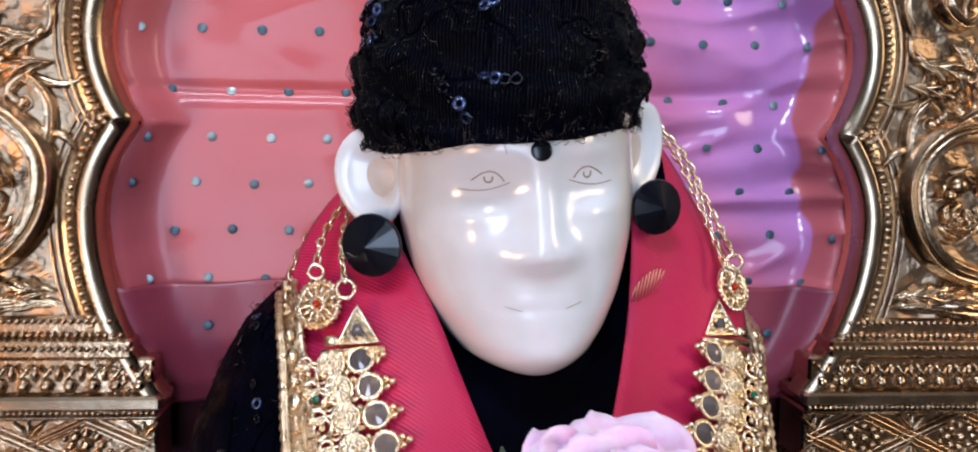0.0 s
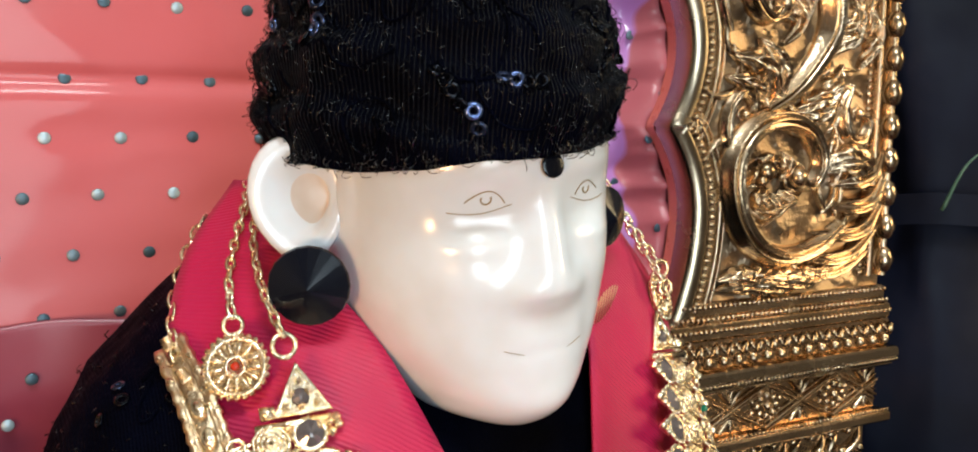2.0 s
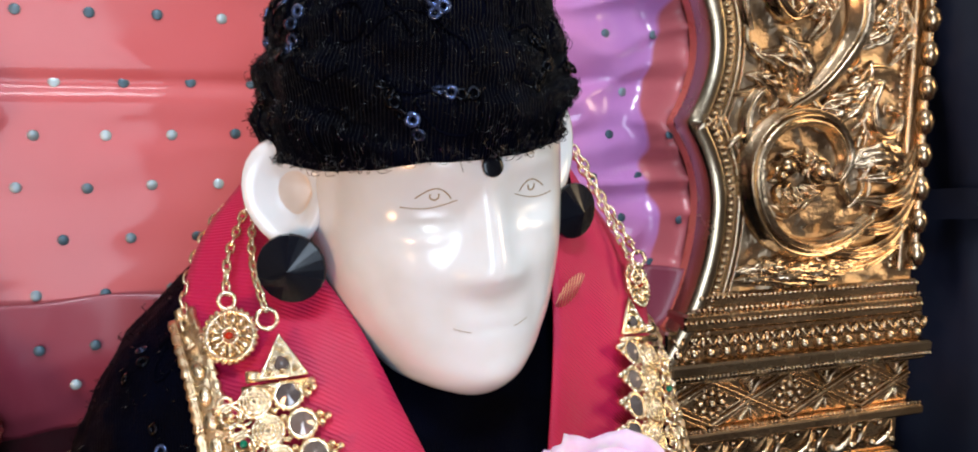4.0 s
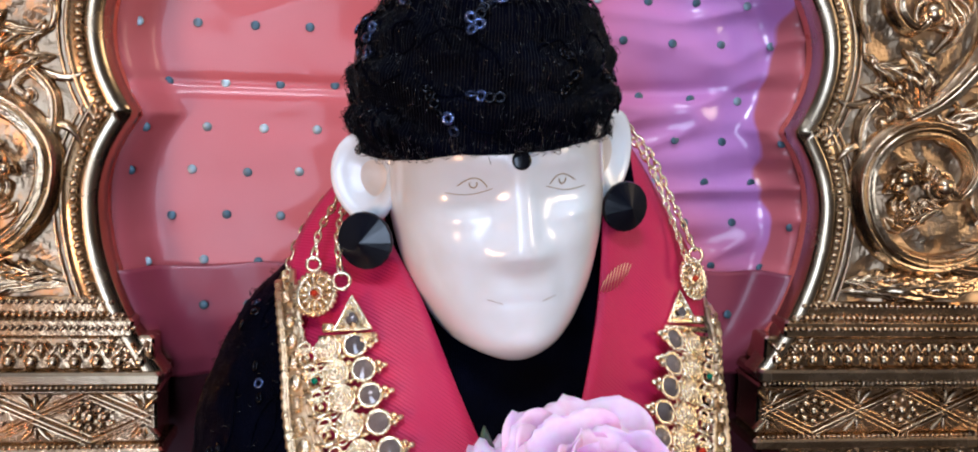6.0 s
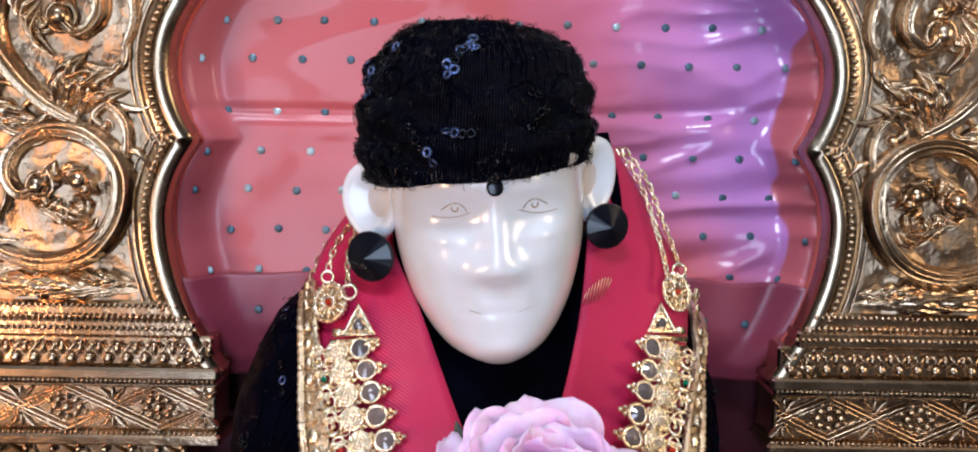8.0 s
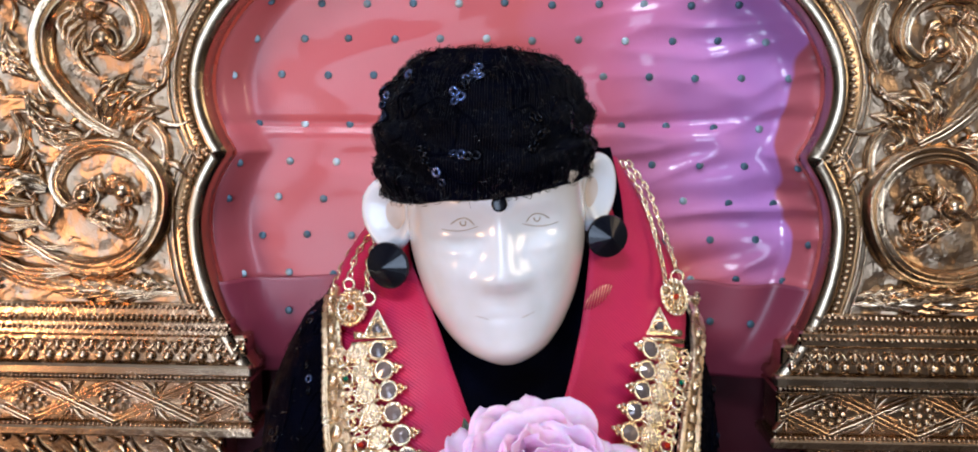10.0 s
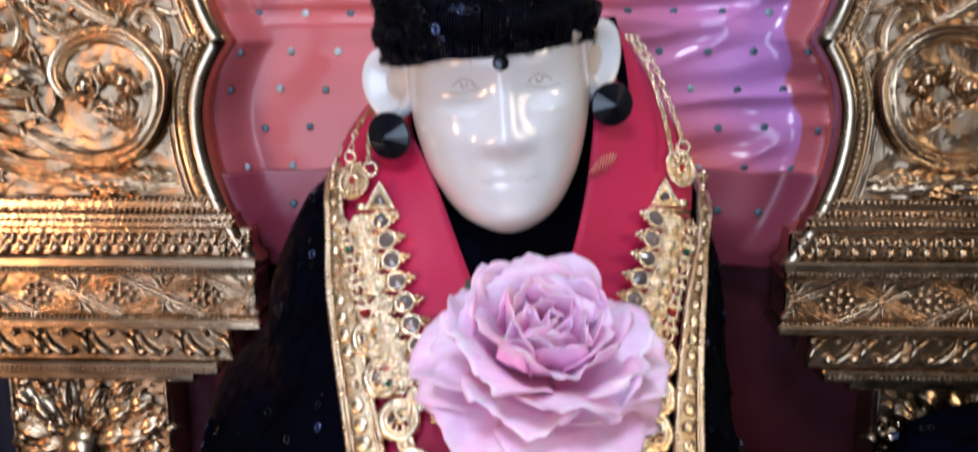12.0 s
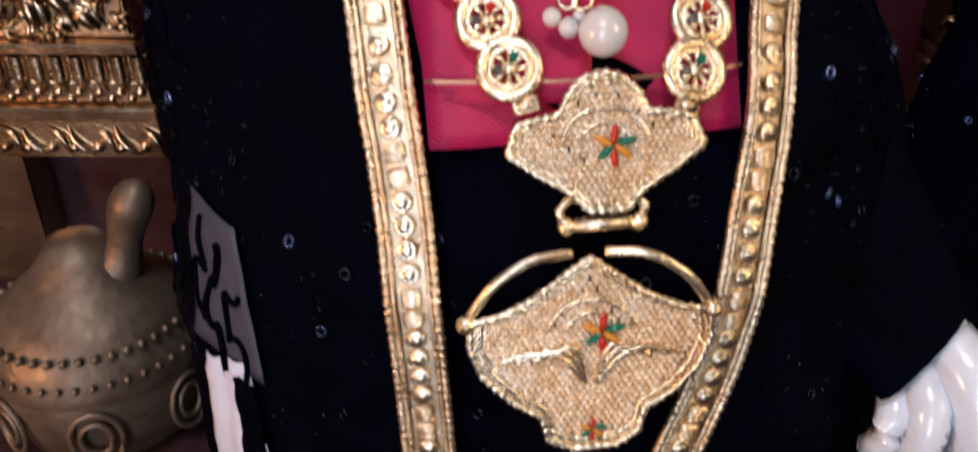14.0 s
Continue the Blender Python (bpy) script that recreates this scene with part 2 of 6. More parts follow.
vary_by_island(PAVE, (0.75, 0.60, 0.42), (1.0, 1.0, 1.0))

# ---- mesh helpers ----


class Shape:
    """Vertices and faces gathered for one mesh."""

    def __init__(self):
        self.v, self.f, self.m, self.s = [], [], [], []

    def add(self, verts, faces, mat=0, smooth=True, at=None):
        n = len(self.v)
        if at is not None:
            verts = [at @ Vector(p) for p in verts]
        self.v += [tuple(p) for p in verts]
        self.f += [tuple(n + i for i in f) for f in faces]
        self.m += [mat] * len(faces)
        self.s += [smooth] * len(faces)
        return self

    def grid(self, rows, close_u=False, close_v=False, mat=0, smooth=True, at=None, caps=False):
        nu, nv = len(rows), len(rows[0])
        verts = [p for row in rows for p in row]
        faces = []
        for i in range(nu if close_u else nu - 1):
            for j in range(nv if close_v else nv - 1):
                a, b = i * nv + j, i * nv + (j + 1) % nv
                c, d = ((i + 1) % nu) * nv + (j + 1) % nv, ((i + 1) % nu) * nv + j
                faces.append((a, b, c, d))
        if caps:
            faces += [tuple(range(nv))[::-1], tuple((nu - 1) * nv + j for j in range(nv))]
        return self.add(verts, faces, mat, smooth, at)

    def sheet(self, rows, thick, mat=0, at=None):
        """A cloth or petal with thickness: both faces and the edge."""
        p = np.array(rows, float)
        du, dv = np.gradient(p, axis=0), np.gradient(p, axis=1)
        n = np.cross(du, dv)
        n /= np.linalg.norm(n, axis=2, keepdims=True) + 1e-12
        q = p + n * thick
        nu, nv = p.shape[:2]
        verts = [tuple(x) for x in p.reshape(-1, 3)] + [tuple(x) for x in q.reshape(-1, 3)]
        off, faces = nu * nv, []
        for i in range(nu - 1):
            for j in range(nv - 1):
                a, b, c, d = i * nv + j, i * nv + j + 1, (i + 1) * nv + j + 1, (i + 1) * nv + j
                faces += [(d, c, b, a), (off + a, off + b, off + c, off + d)]
        rim = [j for j in range(nv)] + [i * nv + nv - 1 for i in range(1, nu)] + [(nu - 1) * nv + j for j in range(nv - 2, -1, -1)] + [i * nv for i in range(nu - 2, 0, -1)]
        for a, b in zip(rim, rim[1:] + rim[:1]):
            faces.append((a, b, off + b, off + a))
        return self.add(verts, faces, mat, True, at)

    def tube(self, pts, radius, n=6, closed=False, mat=0, at=None, flat=1.0):
        pts = [Vector(p) for p in pts]
        rows, up = [], Vector((0.31, 0.2, 0.93))
        k = len(pts)
        for i, p in enumerate(pts):
            a = pts[(i - 1) % k] if closed or i else p
            b = pts[(i + 1) % k] if closed or i < k - 1 else p
            d = (b - a).normalized()
            side = d.cross(up)
            side = side.normalized() if side.length > 1e-6 else Vector((1, 0, 0))
            top = side.cross(d).normalized()
            r = radius[i] if isinstance(radius, (list, tuple)) else radius
            rows.append([p + side * (r * math.cos(2 * math.pi * j / n)) + top * (flat * r * math.sin(2 * math.pi * j / n)) for j in range(n)])
        return self.grid(rows, close_u=closed, close_v=True, mat=mat, at=at, caps=not closed)

    def lathe(self, profile, n=16, mat=0, at=None, smooth=True):
        """Turned round local z; profile: radius and height."""
        rows = [[(r * math.cos(2 * math.pi * j / n), r * math.sin(2 * math.pi * j / n), h) for j in range(n)] for r, h in profile]
        return self.grid(rows, close_v=True, mat=mat, at=at, smooth=smooth)

    def ball(self, c, r, n=8, mat=0, at=None, squash=(1, 1, 1)):
        rows = []
        for i in range(n // 2 + 1):
            a = math.pi * i / (n // 2)
            rows.append([(c[0] + squash[0] * r * max(math.sin(a), 1e-3) * math.cos(2 * math.pi * j / n), c[1] + squash[1] * r * max(math.sin(a), 1e-3) * math.sin(2 * math.pi * j / n), c[2] + squash[2] * r * math.cos(a)) for j in range(n)])
        return self.grid(rows, close_v=True, mat=mat, at=at)

    def ring(self, c, r, thick, n=16, k=6, mat=0, at=None, squash=1.0):
        pts = [(c[0] + r * math.cos(2 * math.pi * i / n), c[1] + squash * r * math.sin(2 * math.pi * i / n), c[2]) for i in range(n)]
        return self.tube(pts, thick, k, True, mat, at)

    def box(self, a, b, bevel=0.0008, mat=0, at=None):
        """A box with chamfered edges along z and x faces."""
        (x0, y0, z0), (x1, y1, z1), e = a, b, bevel
        ring = [(x0 + e, y0), (x1 - e, y0), (x1, y0 + e), (x1, y1 - e), (x1 - e, y1), (x0 + e, y1), (x0, y1 - e), (x0, y0 + e)]
        cx, cy = (x0 + x1) / 2, (y0 + y1) / 2
        small = [(x + (e if x < cx else -e), y + (e if y < cy else -e)) for x, y in ring]
        rows = [[(*p, z0) for p in small], [(*p, z0 + e) for p in ring], [(*p, z1 - e) for p in ring], [(*p, z1) for p in small]]
        return self.grid(rows, close_v=True, mat=mat, smooth=False, at=at, caps=True)

    def mesh(self, name, mats):
        me = bpy.data.meshes.new(name)
        me.from_pydata(self.v, [], self.f)
        for mat in mats if isinstance(mats, (list, tuple)) else [mats]:
            me.materials.append(mat)
        me.polygons.foreach_set("material_index", self.m)
        me.polygons.foreach_set("use_smooth", self.s)
        me.update()
        return me


def part(name, shape, mats, parent=None, label="", at=None):
    data = shape if isinstance(shape, bpy.types.Mesh) else shape.mesh(name, mats)
    ob = new(name, data)
    if parent is not None:
        ob.parent = parent
    if at is not None:
        ob.matrix_basis = at
    return tagged(ob, label)


def thing(name, label, category, group="", kind="", at=None):
    ob = tagged(new(name), label, category, group, kind)
    ob.empty_display_size = 0.01
    if at is not None:
        ob.matrix_basis = at
    return ob


def single(name, shape, mats, label, category, group="", kind="", at=None):
    return tagged(part(name, shape, mats, None, "", at), label, category, group, kind)


# ---- the dressed figure's front, on which cloth and jewels lie ----
CX, YB = -0.012, -0.055
ZS = [0.0, 0.10, 0.17, 0.22, 0.25, 0.285, 0.32, 0.36, 0.385, 0.405, 0.43]
FY = [-0.238, -0.236, -0.230, -0.214, -0.190, -0.166, -0.143, -0.118, -0.100, -0.085, -0.080]
WL = [0.14, 0.125, 0.122, 0.120, 0.116, 0.108, 0.100, 0.085, 0.058, 0.032, 0.022]
WR = [0.16, 0.150, 0.135, 0.119, 0.113, 0.106, 0.100, 0.090, 0.075, 0.035, 0.022]


def front(x, z, off=0.0):
    w = np.interp(z, ZS, WL if x < CX else WR)
    u = min(abs(x - CX) / w, 1.0)
    return float(YB - (YB - np.interp(z, ZS, FY)) * (1 - u ** 2.6) ** (1 / 2.6)) - off


def lie(x, z, off=0.003, spin=0.0, soften=0.012):
    """A pose on the figure's front: local z points out of the cloth, local y up along it."""
    p = Vector((x, front(x, z), z))
    px = Vector((x + soften, front(x + soften, z), z)) - Vector((x - soften, front(x - soften, z), z))
    pz = Vector((x, front(x, z + soften), z + soften)) - Vector((x, front(x, z - soften), z - soften))
    out = px.cross(pz).normalized()
    up = (pz - out * pz.dot(out)).normalized()
    right = up.cross(out)
    m = Matrix((right, up, out)).transposed().to_4x4()
    m.translation = p + out * min(off, 0.003) + Vector((0, -0.93, float(np.interp(z, [0.2, 0.36], [0.15, 0.20])))) * max(0.0, off - 0.003)
    return m @ pose(0, 0, 0, 0, 0, spin)


def smooth_path(pts, n):
    """A smooth curve through a few points."""
    p = np.array(pts, float)
    s = np.concatenate([[0], np.cumsum(np.linalg.norm(np.diff(p, axis=0), axis=1))])
    t = np.linspace(0, s[-1], n)
    g = np.gradient(p, s, axis=0) if len(p) > 2 else np.repeat([(p[-1] - p[0]) / s[-1]], 2, 0)
    out = []
    for x in t:
        i = min(max(int(np.searchsorted(s, x) - 1), 0), len(s) - 2)
        h = s[i + 1] - s[i]
        u = (x - s[i]) / h
        out.append((2 * u**3 - 3 * u**2 + 1) * p[i] + (u**3 - 2 * u**2 + u) * h * g[i] + (-2 * u**3 + 3 * u**2) * p[i + 1] + (u**3 - u**2) * h * g[i + 1])
    return [tuple(q) for q in out]


rng = random.Random(7)

# ---- an unseen room round the altar, added for the gold to reflect ----


def room_box(name, a, b, mat, label, category):
    single(name, Shape().box(a, b, 0.002), mat, label, category, kind="structure")


room_box("wall_north", (-2.0, 0.60, -0.85), (2.0, 0.70, 1.90), WALL, "unseen painted wall added behind the altar", "wall")
room_box("wall_south", (-2.0, -2.60, -0.85), (2.0, -2.50, 1.90), WALL, "unseen painted wall added for the gold to reflect", "wall")
room_box("wall_west", (-2.10, -2.60, -0.85), (-2.003, 0.70, 1.90), WALL, "unseen painted wall added for the gold to reflect", "wall")
room_box("wall_east", (2.003, -2.60, -0.85), (2.10, 0.70, 1.90), WALL, "unseen painted wall added for the gold to reflect", "wall")
room_box("floor", (-2.0, -2.5, -0.95), (2.0, 0.6, -0.853), FLOORING, "unseen brown polished floor added for the gold to reflect", "floor")
room_box("ceiling", (-2.0, -2.5, 1.903), (2.0, 0.6, 2.0), CEIL, "unseen white ceiling added for the gold to reflect", "ceiling")

altar = thing("altar_table", "altar table spread with a maroon cloth", "table")
part("tabletop", Shape().box((-0.62, -0.36, -0.04), (0.62, 0.5, 0.0), 0.004), ALTAR_CLOTH, altar)
part("base", Shape().box((-0.60, -0.33, -0.853), (0.60, 0.48, -0.04), 0.004), ALTAR_CLOTH, altar)

# ---- throne ----
TX = -0.003
throne = thing("throne", "embossed gold sheet throne with cusped arch and pillars", "throne")


def arch(z):
    """Half the width of the cusped opening at a height."""
    if z < 0.427:
        d = z - 0.388
        return 0.1635 - (10.2 if d > 0 else 4.6) * d * d
    d = z - 0.462
    return 0.160 - (9.8 if d < 0 else 11.0) * d * d


def arch_line(offset, n=70, z0=0.312, z1=0.555):
    """The opening's edge on one side, moved outward by offset: pairs of x and z."""
    zs = np.linspace(z0, z1, n)
    p = np.array([[arch(z), z] for z in zs])
    t = np.gradient(p, axis=0)
    t /= np.linalg.norm(t, axis=1, keepdims=True)
    q = p + np.stack([t[:, 1], -t[:, 0]], 1) * offset
    q[:, 0] = np.maximum(q[:, 0], 0.004)
    return q


def outer(z):
    return 0.292 if z < 0.49 else 0.292 - 4.0 * (z - 0.49) ** 2


def back_panel(s):
    """The embossed board on one side of the opening: front, edges and back."""
    rows_f, rows_b = [], []
    for z in np.linspace(0.306, 0.62, 170):
        a, b = (arch(min(z, 0.575)) if z < 0.575 else 0.0), outer(z)
        a = max(a, 0.0)
        row = []
        for k in range(61):
            x = a + 0.0155 + (b - a - 0.0155) * k / 60
            q = Vector((x * 55, z * 55, 3.0))
            q2 = Vector((x * 120 + 3 * noise.noise(q), z * 120 + 3 * noise.noise(q + Vector((5, 2, 0))), 7.0))
            swell = 0.0016 * (1 - abs(noise.noise(q)) * 2.2) + 0.0009 * (1 - abs(noise.noise(q2)) * 2.0)
            fade = min(1.0, k / 8) * min(1.0, (60 - k) / 8)
            row.append((TX + s * x, 0.002 - max(0.0, swell) * fade, z))
        rows_f.append(row)
        rows_b.append([(TX + s * (a + 0.0155), 0.034, z), (TX + s * b, 0.034, z)])
    sh = Shape().grid(rows_f).grid(rows_b)
    sh.grid([[r[-1] for r in rows_f], [r[-1] for r in rows_b]])
    return sh


def ridge(sh, pts, width, height, y0=0.0, s=1, n=7):
    """A half-round raised line on the board along 2D points; width and height may taper."""
    p = np.array(pts, float)
    t = np.gradient(p, axis=0)
    t /= np.linalg.norm(t, axis=1, keepdims=True) + 1e-12
    nrm = np.stack([t[:, 1], -t[:, 0]], 1)
    rows = []
    for i in range(len(p)):
        w = width[i] if hasattr(width, "__len__") else width
        h = height[i] if hasattr(height, "__len__") else height
        row = []
        for j in range(n):
            a = math.pi * j / (n - 1)
            q = p[i] + nrm[i] * w * math.cos(a)
            row.append((TX + s * q[0], y0 + 0.0006 - h * math.sin(a), q[1]))
        rows.append(row)
    return sh.grid(rows)


def beads(sh, pts, gap, r, y0, s=1, squash=0.8):
    p = np.array(pts, float)
    d = np.concatenate([[0], np.cumsum(np.linalg.norm(np.diff(p, axis=0), axis=1))])
    for t in np.arange(gap / 2, d[-1], gap):
        sh.ball((TX + s * np.interp(t, d, p[:, 0]), y0, np.interp(t, d, p[:, 1])), r, 6, squash=(1, squash, 1))
    return sh


def bow(a, b, sag, n=20):
    """An arc from a to b that swells sideways by sag."""
    (x0, z0), (x1, z1) = a, b
    l = math.hypot(x1 - x0, z1 - z0)
    nx, nz = (z1 - z0) / l, -(x1 - x0) / l
    return [(x0 + (x1 - x0) * u + nx * sag * math.sin(math.pi * u), z0 + (z1 - z0) * u + nz * sag * math.sin(math.pi * u)) for u in np.linspace(0, 1, n)]


def taper(n, w, tip=0.15):
    return [w * (tip + (1 - tip) * math.sin(math.pi * min(1.0, 0.12 + 0.88 * i / (n - 1)) ** 0.8)) for i in range(n)]


def frond(sh, line, width, height, s, y0=0.0, flutes=3, lobes=0, slant=0.0, n=15):
    """A fluted acanthus blade pressed into the sheet along 2D points; lobes scallop its edges, slant turns its grooves into veins."""
    p = np.array(line, float)
    t = np.gradient(p, axis=0)
    t /= np.linalg.norm(t, axis=1, keepdims=True) + 1e-12
    nrm = np.stack([t[:, 1], -t[:, 0]], 1)
    k, rows = len(p), []
    for i in range(k):
        u = i / (k - 1)
        w = width[i] if hasattr(width, "__len__") else width
        h = height[i] if hasattr(height, "__len__") else height
        w *= 1 + (0.30 * abs(math.sin(math.pi * lobes * u)) - 0.12 if lobes else 0.0)
        row = []
        for j in range(n):
            v = 2 * j / (n - 1) - 1
            groove = 0.5 + 0.5 * math.cos(math.pi * (flutes * abs(v) + slant * u))
            lift = h * (1 - abs(v) ** 3) ** 0.6 * (0.52 + 0.48 * groove)
            q = p[i] + nrm[i] * w * v
            row.append((TX + s * q[0], y0 + 0.0008 - lift, q[1]))
        rows.append(row)
    return sh.grid(rows)


def stem(n, w, a=0.45, b=0.35):
    """Widths along a blade: narrow at its root, full in the middle, narrow at its tip."""
    return [w * (a + (1 - a) * min(1.0, 3.0 * i / (n - 1))) * (b + (1 - b) * min(1.0, 3.0 * (1 - i / (n - 1)))) for i in range(n)]


def scroll(s, points, w, h, bud, lobes=0):
    """A curling stem: a fluted band with a corded edge that winds up into a bud."""
    line = smooth_path([(x, 0.0, z) for x, z in points], 64)
    line = [(x, z) for x, _, z in line]
    sh = Shape()
    frond(sh, line, stem(64, w, 0.6, 0.45), stem(64, h, 0.6, 0.8), s, 0.0, 4, lobes)
    ob = part("scroll", sh, GOLD, throne)
    ex, ez = line[-1]
    one = Shape().ball((TX + s * ex, -h * 0.35, ez), bud, 14, squash=(1, 1.0, 1)).ring((0, 0, 0), bud * 1.25, bud * 0.22, 18, 6, at=pose(TX + s * ex, -h * 0.18, ez, 90, 0, 0))
    part("bud", one, GOLD, ob)
    return ob


def leaf_on(s, points, w, h, parent=None, flutes=4, lobes=5, slant=6.0, name="acanthus"):
    line = [(x, z) for x, _, z in smooth_path([(x, 0.0, z) for x, z in points], 32)]
    sh = Shape()
    frond(sh, line, stem(32, w, 0.35, 0.12), stem(32, h, 0.4, 0.3), s, 0.0, flutes, lobes, slant)
    return part(name, sh, GOLD, parent or throne)


def band(sh, s, x0, x1, z0, z1, y0, y1=0.03):
    a, b = TX + s * x0, TX + s * x1
    return sh.box((min(a, b), y0, z0), (max(a, b), y1, z1), 0.0012)


BEAD = Shape().ball((0, 0, 0), 0.00165, 8, squash=(1.2, 1.0, 0.92)).mesh("bead", GOLD)
DENTIL = Shape().ball((0, -0.0015, 0.3175), 0.0030, 8, squash=(1, 1, 1.15)).ball((0.0046, -0.001, 0.3225), 0.0026, 8, squash=(0.7, 1, 1.5))
DENTIL = DENTIL.tube([(-0.003, -0.0025, 0.326), (0, -0.004, 0.3215), (0.003, -0.0025, 0.326)], 0.0011, 5).mesh("dentil", GOLD)


def throne_side(s):
    part("back_panel", back_panel(s), GOLD_FIELD, throne, "stippled gold board")
    # polished rim of the opening, falling back into the reveal
    lines = [arch_line(o) for o in (0.0, 0.0008, 0.0018, 0.0068, 0.0080, 0.0090, 0.0140, 0.0158)]
    deep = (0.010, 0.0, -0.0012, -0.0036, -0.0030, -0.0004, -0.0002, 0.0005)
    sh = Shape().grid([[(TX + s * x, y, z) for x, z in ln] for ln, y in zip(lines, deep)])
    part("arch_rim", sh, GOLD_PLAIN, throne, "polished gold rim")
    line = arch_line(0.0115)
    d = np.concatenate([[0], np.cumsum(np.linalg.norm(np.diff(line, axis=0), axis=1))])
    for t in np.arange(0.0017, d[-1], 0.0034):
        part("bead", BEAD, GOLD, throne, at=Matrix.Translation((TX + s * np.interp(t, d, line[:, 0]), -0.0012, np.interp(t, d, line[:, 1]))))
    sh = Shape()
    ridge(sh, arch_line(0.0165), 0.0012, 0.0022, 0.0, s, 6)
    ridge(sh, arch_line(0.0200), 0.0007, 0.0012, 0.0, s, 5)
    part("arch_cord", sh, GOLD, throne)
    # reveal of the opening
    edge = arch_line(0.0, z0=0.327)
    sh = Shape().grid([[(TX + s * x, y, z) for x, z in edge] for y in (0.0095, 0.012, 0.0155)])
    part("reveal", sh, LINING, throne, "coral satin lining")
    # scrolls and leaves on the board
    low = scroll(s, [(0.258, 0.379), (0.240, 0.3685), (0.219, 0.3655), (0.200, 0.3720), (0.1865, 0.3900), (0.1850, 0.4120), (0.1985, 0.4275), (0.2160, 0.4310), (0.2330, 0.4240), (0.2395, 0.4085), (0.2330, 0.3990), (0.2245, 0.4035)], 0.0064, 0.0120, 0.0052)
    high = scroll(s, [(0.205, 0.4345), (0.2185, 0.4420), (0.2330, 0.4560), (0.2430, 0.4730), (0.2420, 0.4930), (0.2290, 0.5080), (0.2110, 0.5110), (0.1945, 0.5000), (0.1930, 0.4850), (0.2035, 0.4770), (0.2110, 0.4845)], 0.0068, 0.0120, 0.0056)
    scroll(s, [(0.187, 0.409), (0.1815, 0.4230), (0.1835, 0.4370), (0.1910, 0.4430), (0.1965, 0.4370), (0.1915, 0.4330)], 0.0030, 0.0065, 0.0024)
    scroll(s, [(0.262, 0.448), (0.2560, 0.4340), (0.2600, 0.4230), (0.2700, 0.4220), (0.2735, 0.4310), (0.2670, 0.4340)], 0.0032, 0.0070, 0.0026)
    scroll(s, [(0.182, 0.470), (0.1765, 0.4850), (0.1790, 0.5020), (0.1880, 0.5180), (0.2000, 0.5220), (0.2030, 0.5140), (0.1960, 0.5110)], 0.0032, 0.0070, 0.0026)
    # petals and a second bud inside the large curls
    for k in range(5):
        leaf_on(s, [(0.2300 - 0.0055 * k, 0.3960 - 0.0035 * k), (0.2170 - 0.0045 * k, 0.3905 - 0.001 * k), (0.2060 - 0.0020 * k, 0.3800 + 0.0020 * k)], 0.0040, 0.0082, low, 2, 0, 0.0, "leaflet")
        leaf_on(s, [(0.2160 + 0.0035 * k, 0.4660 + 0.0040 * k), (0.2240 + 0.0022 * k, 0.4760 + 0.0045 * k), (0.2220 - 0.0010 * k, 0.4880 + 0.0035 * k)], 0.0036, 0.0078, high, 2, 0, 0.0, "leaflet")
    for k in range(6):
        a = 0.6 + 0.95 * k
        leaf_on(s, [(0.2125 + 0.004 * math.cos(a), 0.4000 + 0.004 * math.sin(a)), (0.2125 + 0.0100 * math.cos(a + 0.25), 0.4000 + 0.0100 * math.sin(a + 0.25)), (0.2125 + 0.0165 * math.cos(a + 0.7), 0.4000 + 0.0165 * math.sin(a + 0.7))], 0.0046, 0.0072, low, 3, 3, 3.0, "leaflet")
        leaf_on(s, [(0.2190 + 0.004 * math.cos(a), 0.4900 + 0.004 * math.sin(a)), (0.2190 + 0.0090 * math.cos(a + 0.25), 0.4900 + 0.0090 * math.sin(a + 0.25)), (0.2190 + 0.0150 * math.cos(a + 0.7), 0.4900 + 0.0150 * math.sin(a + 0.7))], 0.0042, 0.0068, high, 3, 3, 3.0, "leaflet")
    part("bud", Shape().ball((TX + s * 0.2045, -0.0035, 0.4065), 0.0050, 14).ball((TX + s * 0.2010, -0.0050, 0.4020), 0.0030, 10), GOLD, low)
    # the fanned leaf with its long feathers
    for k, (w, a, b, c) in enumerate(((0.0050, (0.286, 0.4160), (0.272, 0.4030), (0.250, 0.3990)), (0.0050, (0.289, 0.4060), (0.274, 0.3900), (0.247, 0.3890)), (0.0046, (0.289, 0.3920), (0.270, 0.3760), (0.238, 0.3760)),
                                      (0.0042, (0.287, 0.3790), (0.262, 0.3640), (0.226, 0.3640)), (0.0040, (0.283, 0.3670), (0.252, 0.3560), (0.214, 0.3590)))):
        leaf_on(s, [a, b, c], w, 0.0105 - 0.0008 * k, None, 3, 0, 0.0)
    leaf_on(s, [(0.246, 0.4070), (0.256, 0.4110), (0.268, 0.4080), (0.277, 0.3980)], 0.0085, 0.0120, None, 5, 4, 3.0)
    # long leaf along the foot, and sprays between the scrolls
    leaf_on(s, [(0.262, 0.3590), (0.236, 0.3545), (0.208, 0.3530), (0.178, 0.3515)], 0.0062, 0.0095, None, 4, 8, 9.0)
    leaf_on(s, [(0.214, 0.3590), (0.196, 0.3575), (0.180, 0.3560)], 0.0046, 0.0085, None, 3, 5, 6.0)
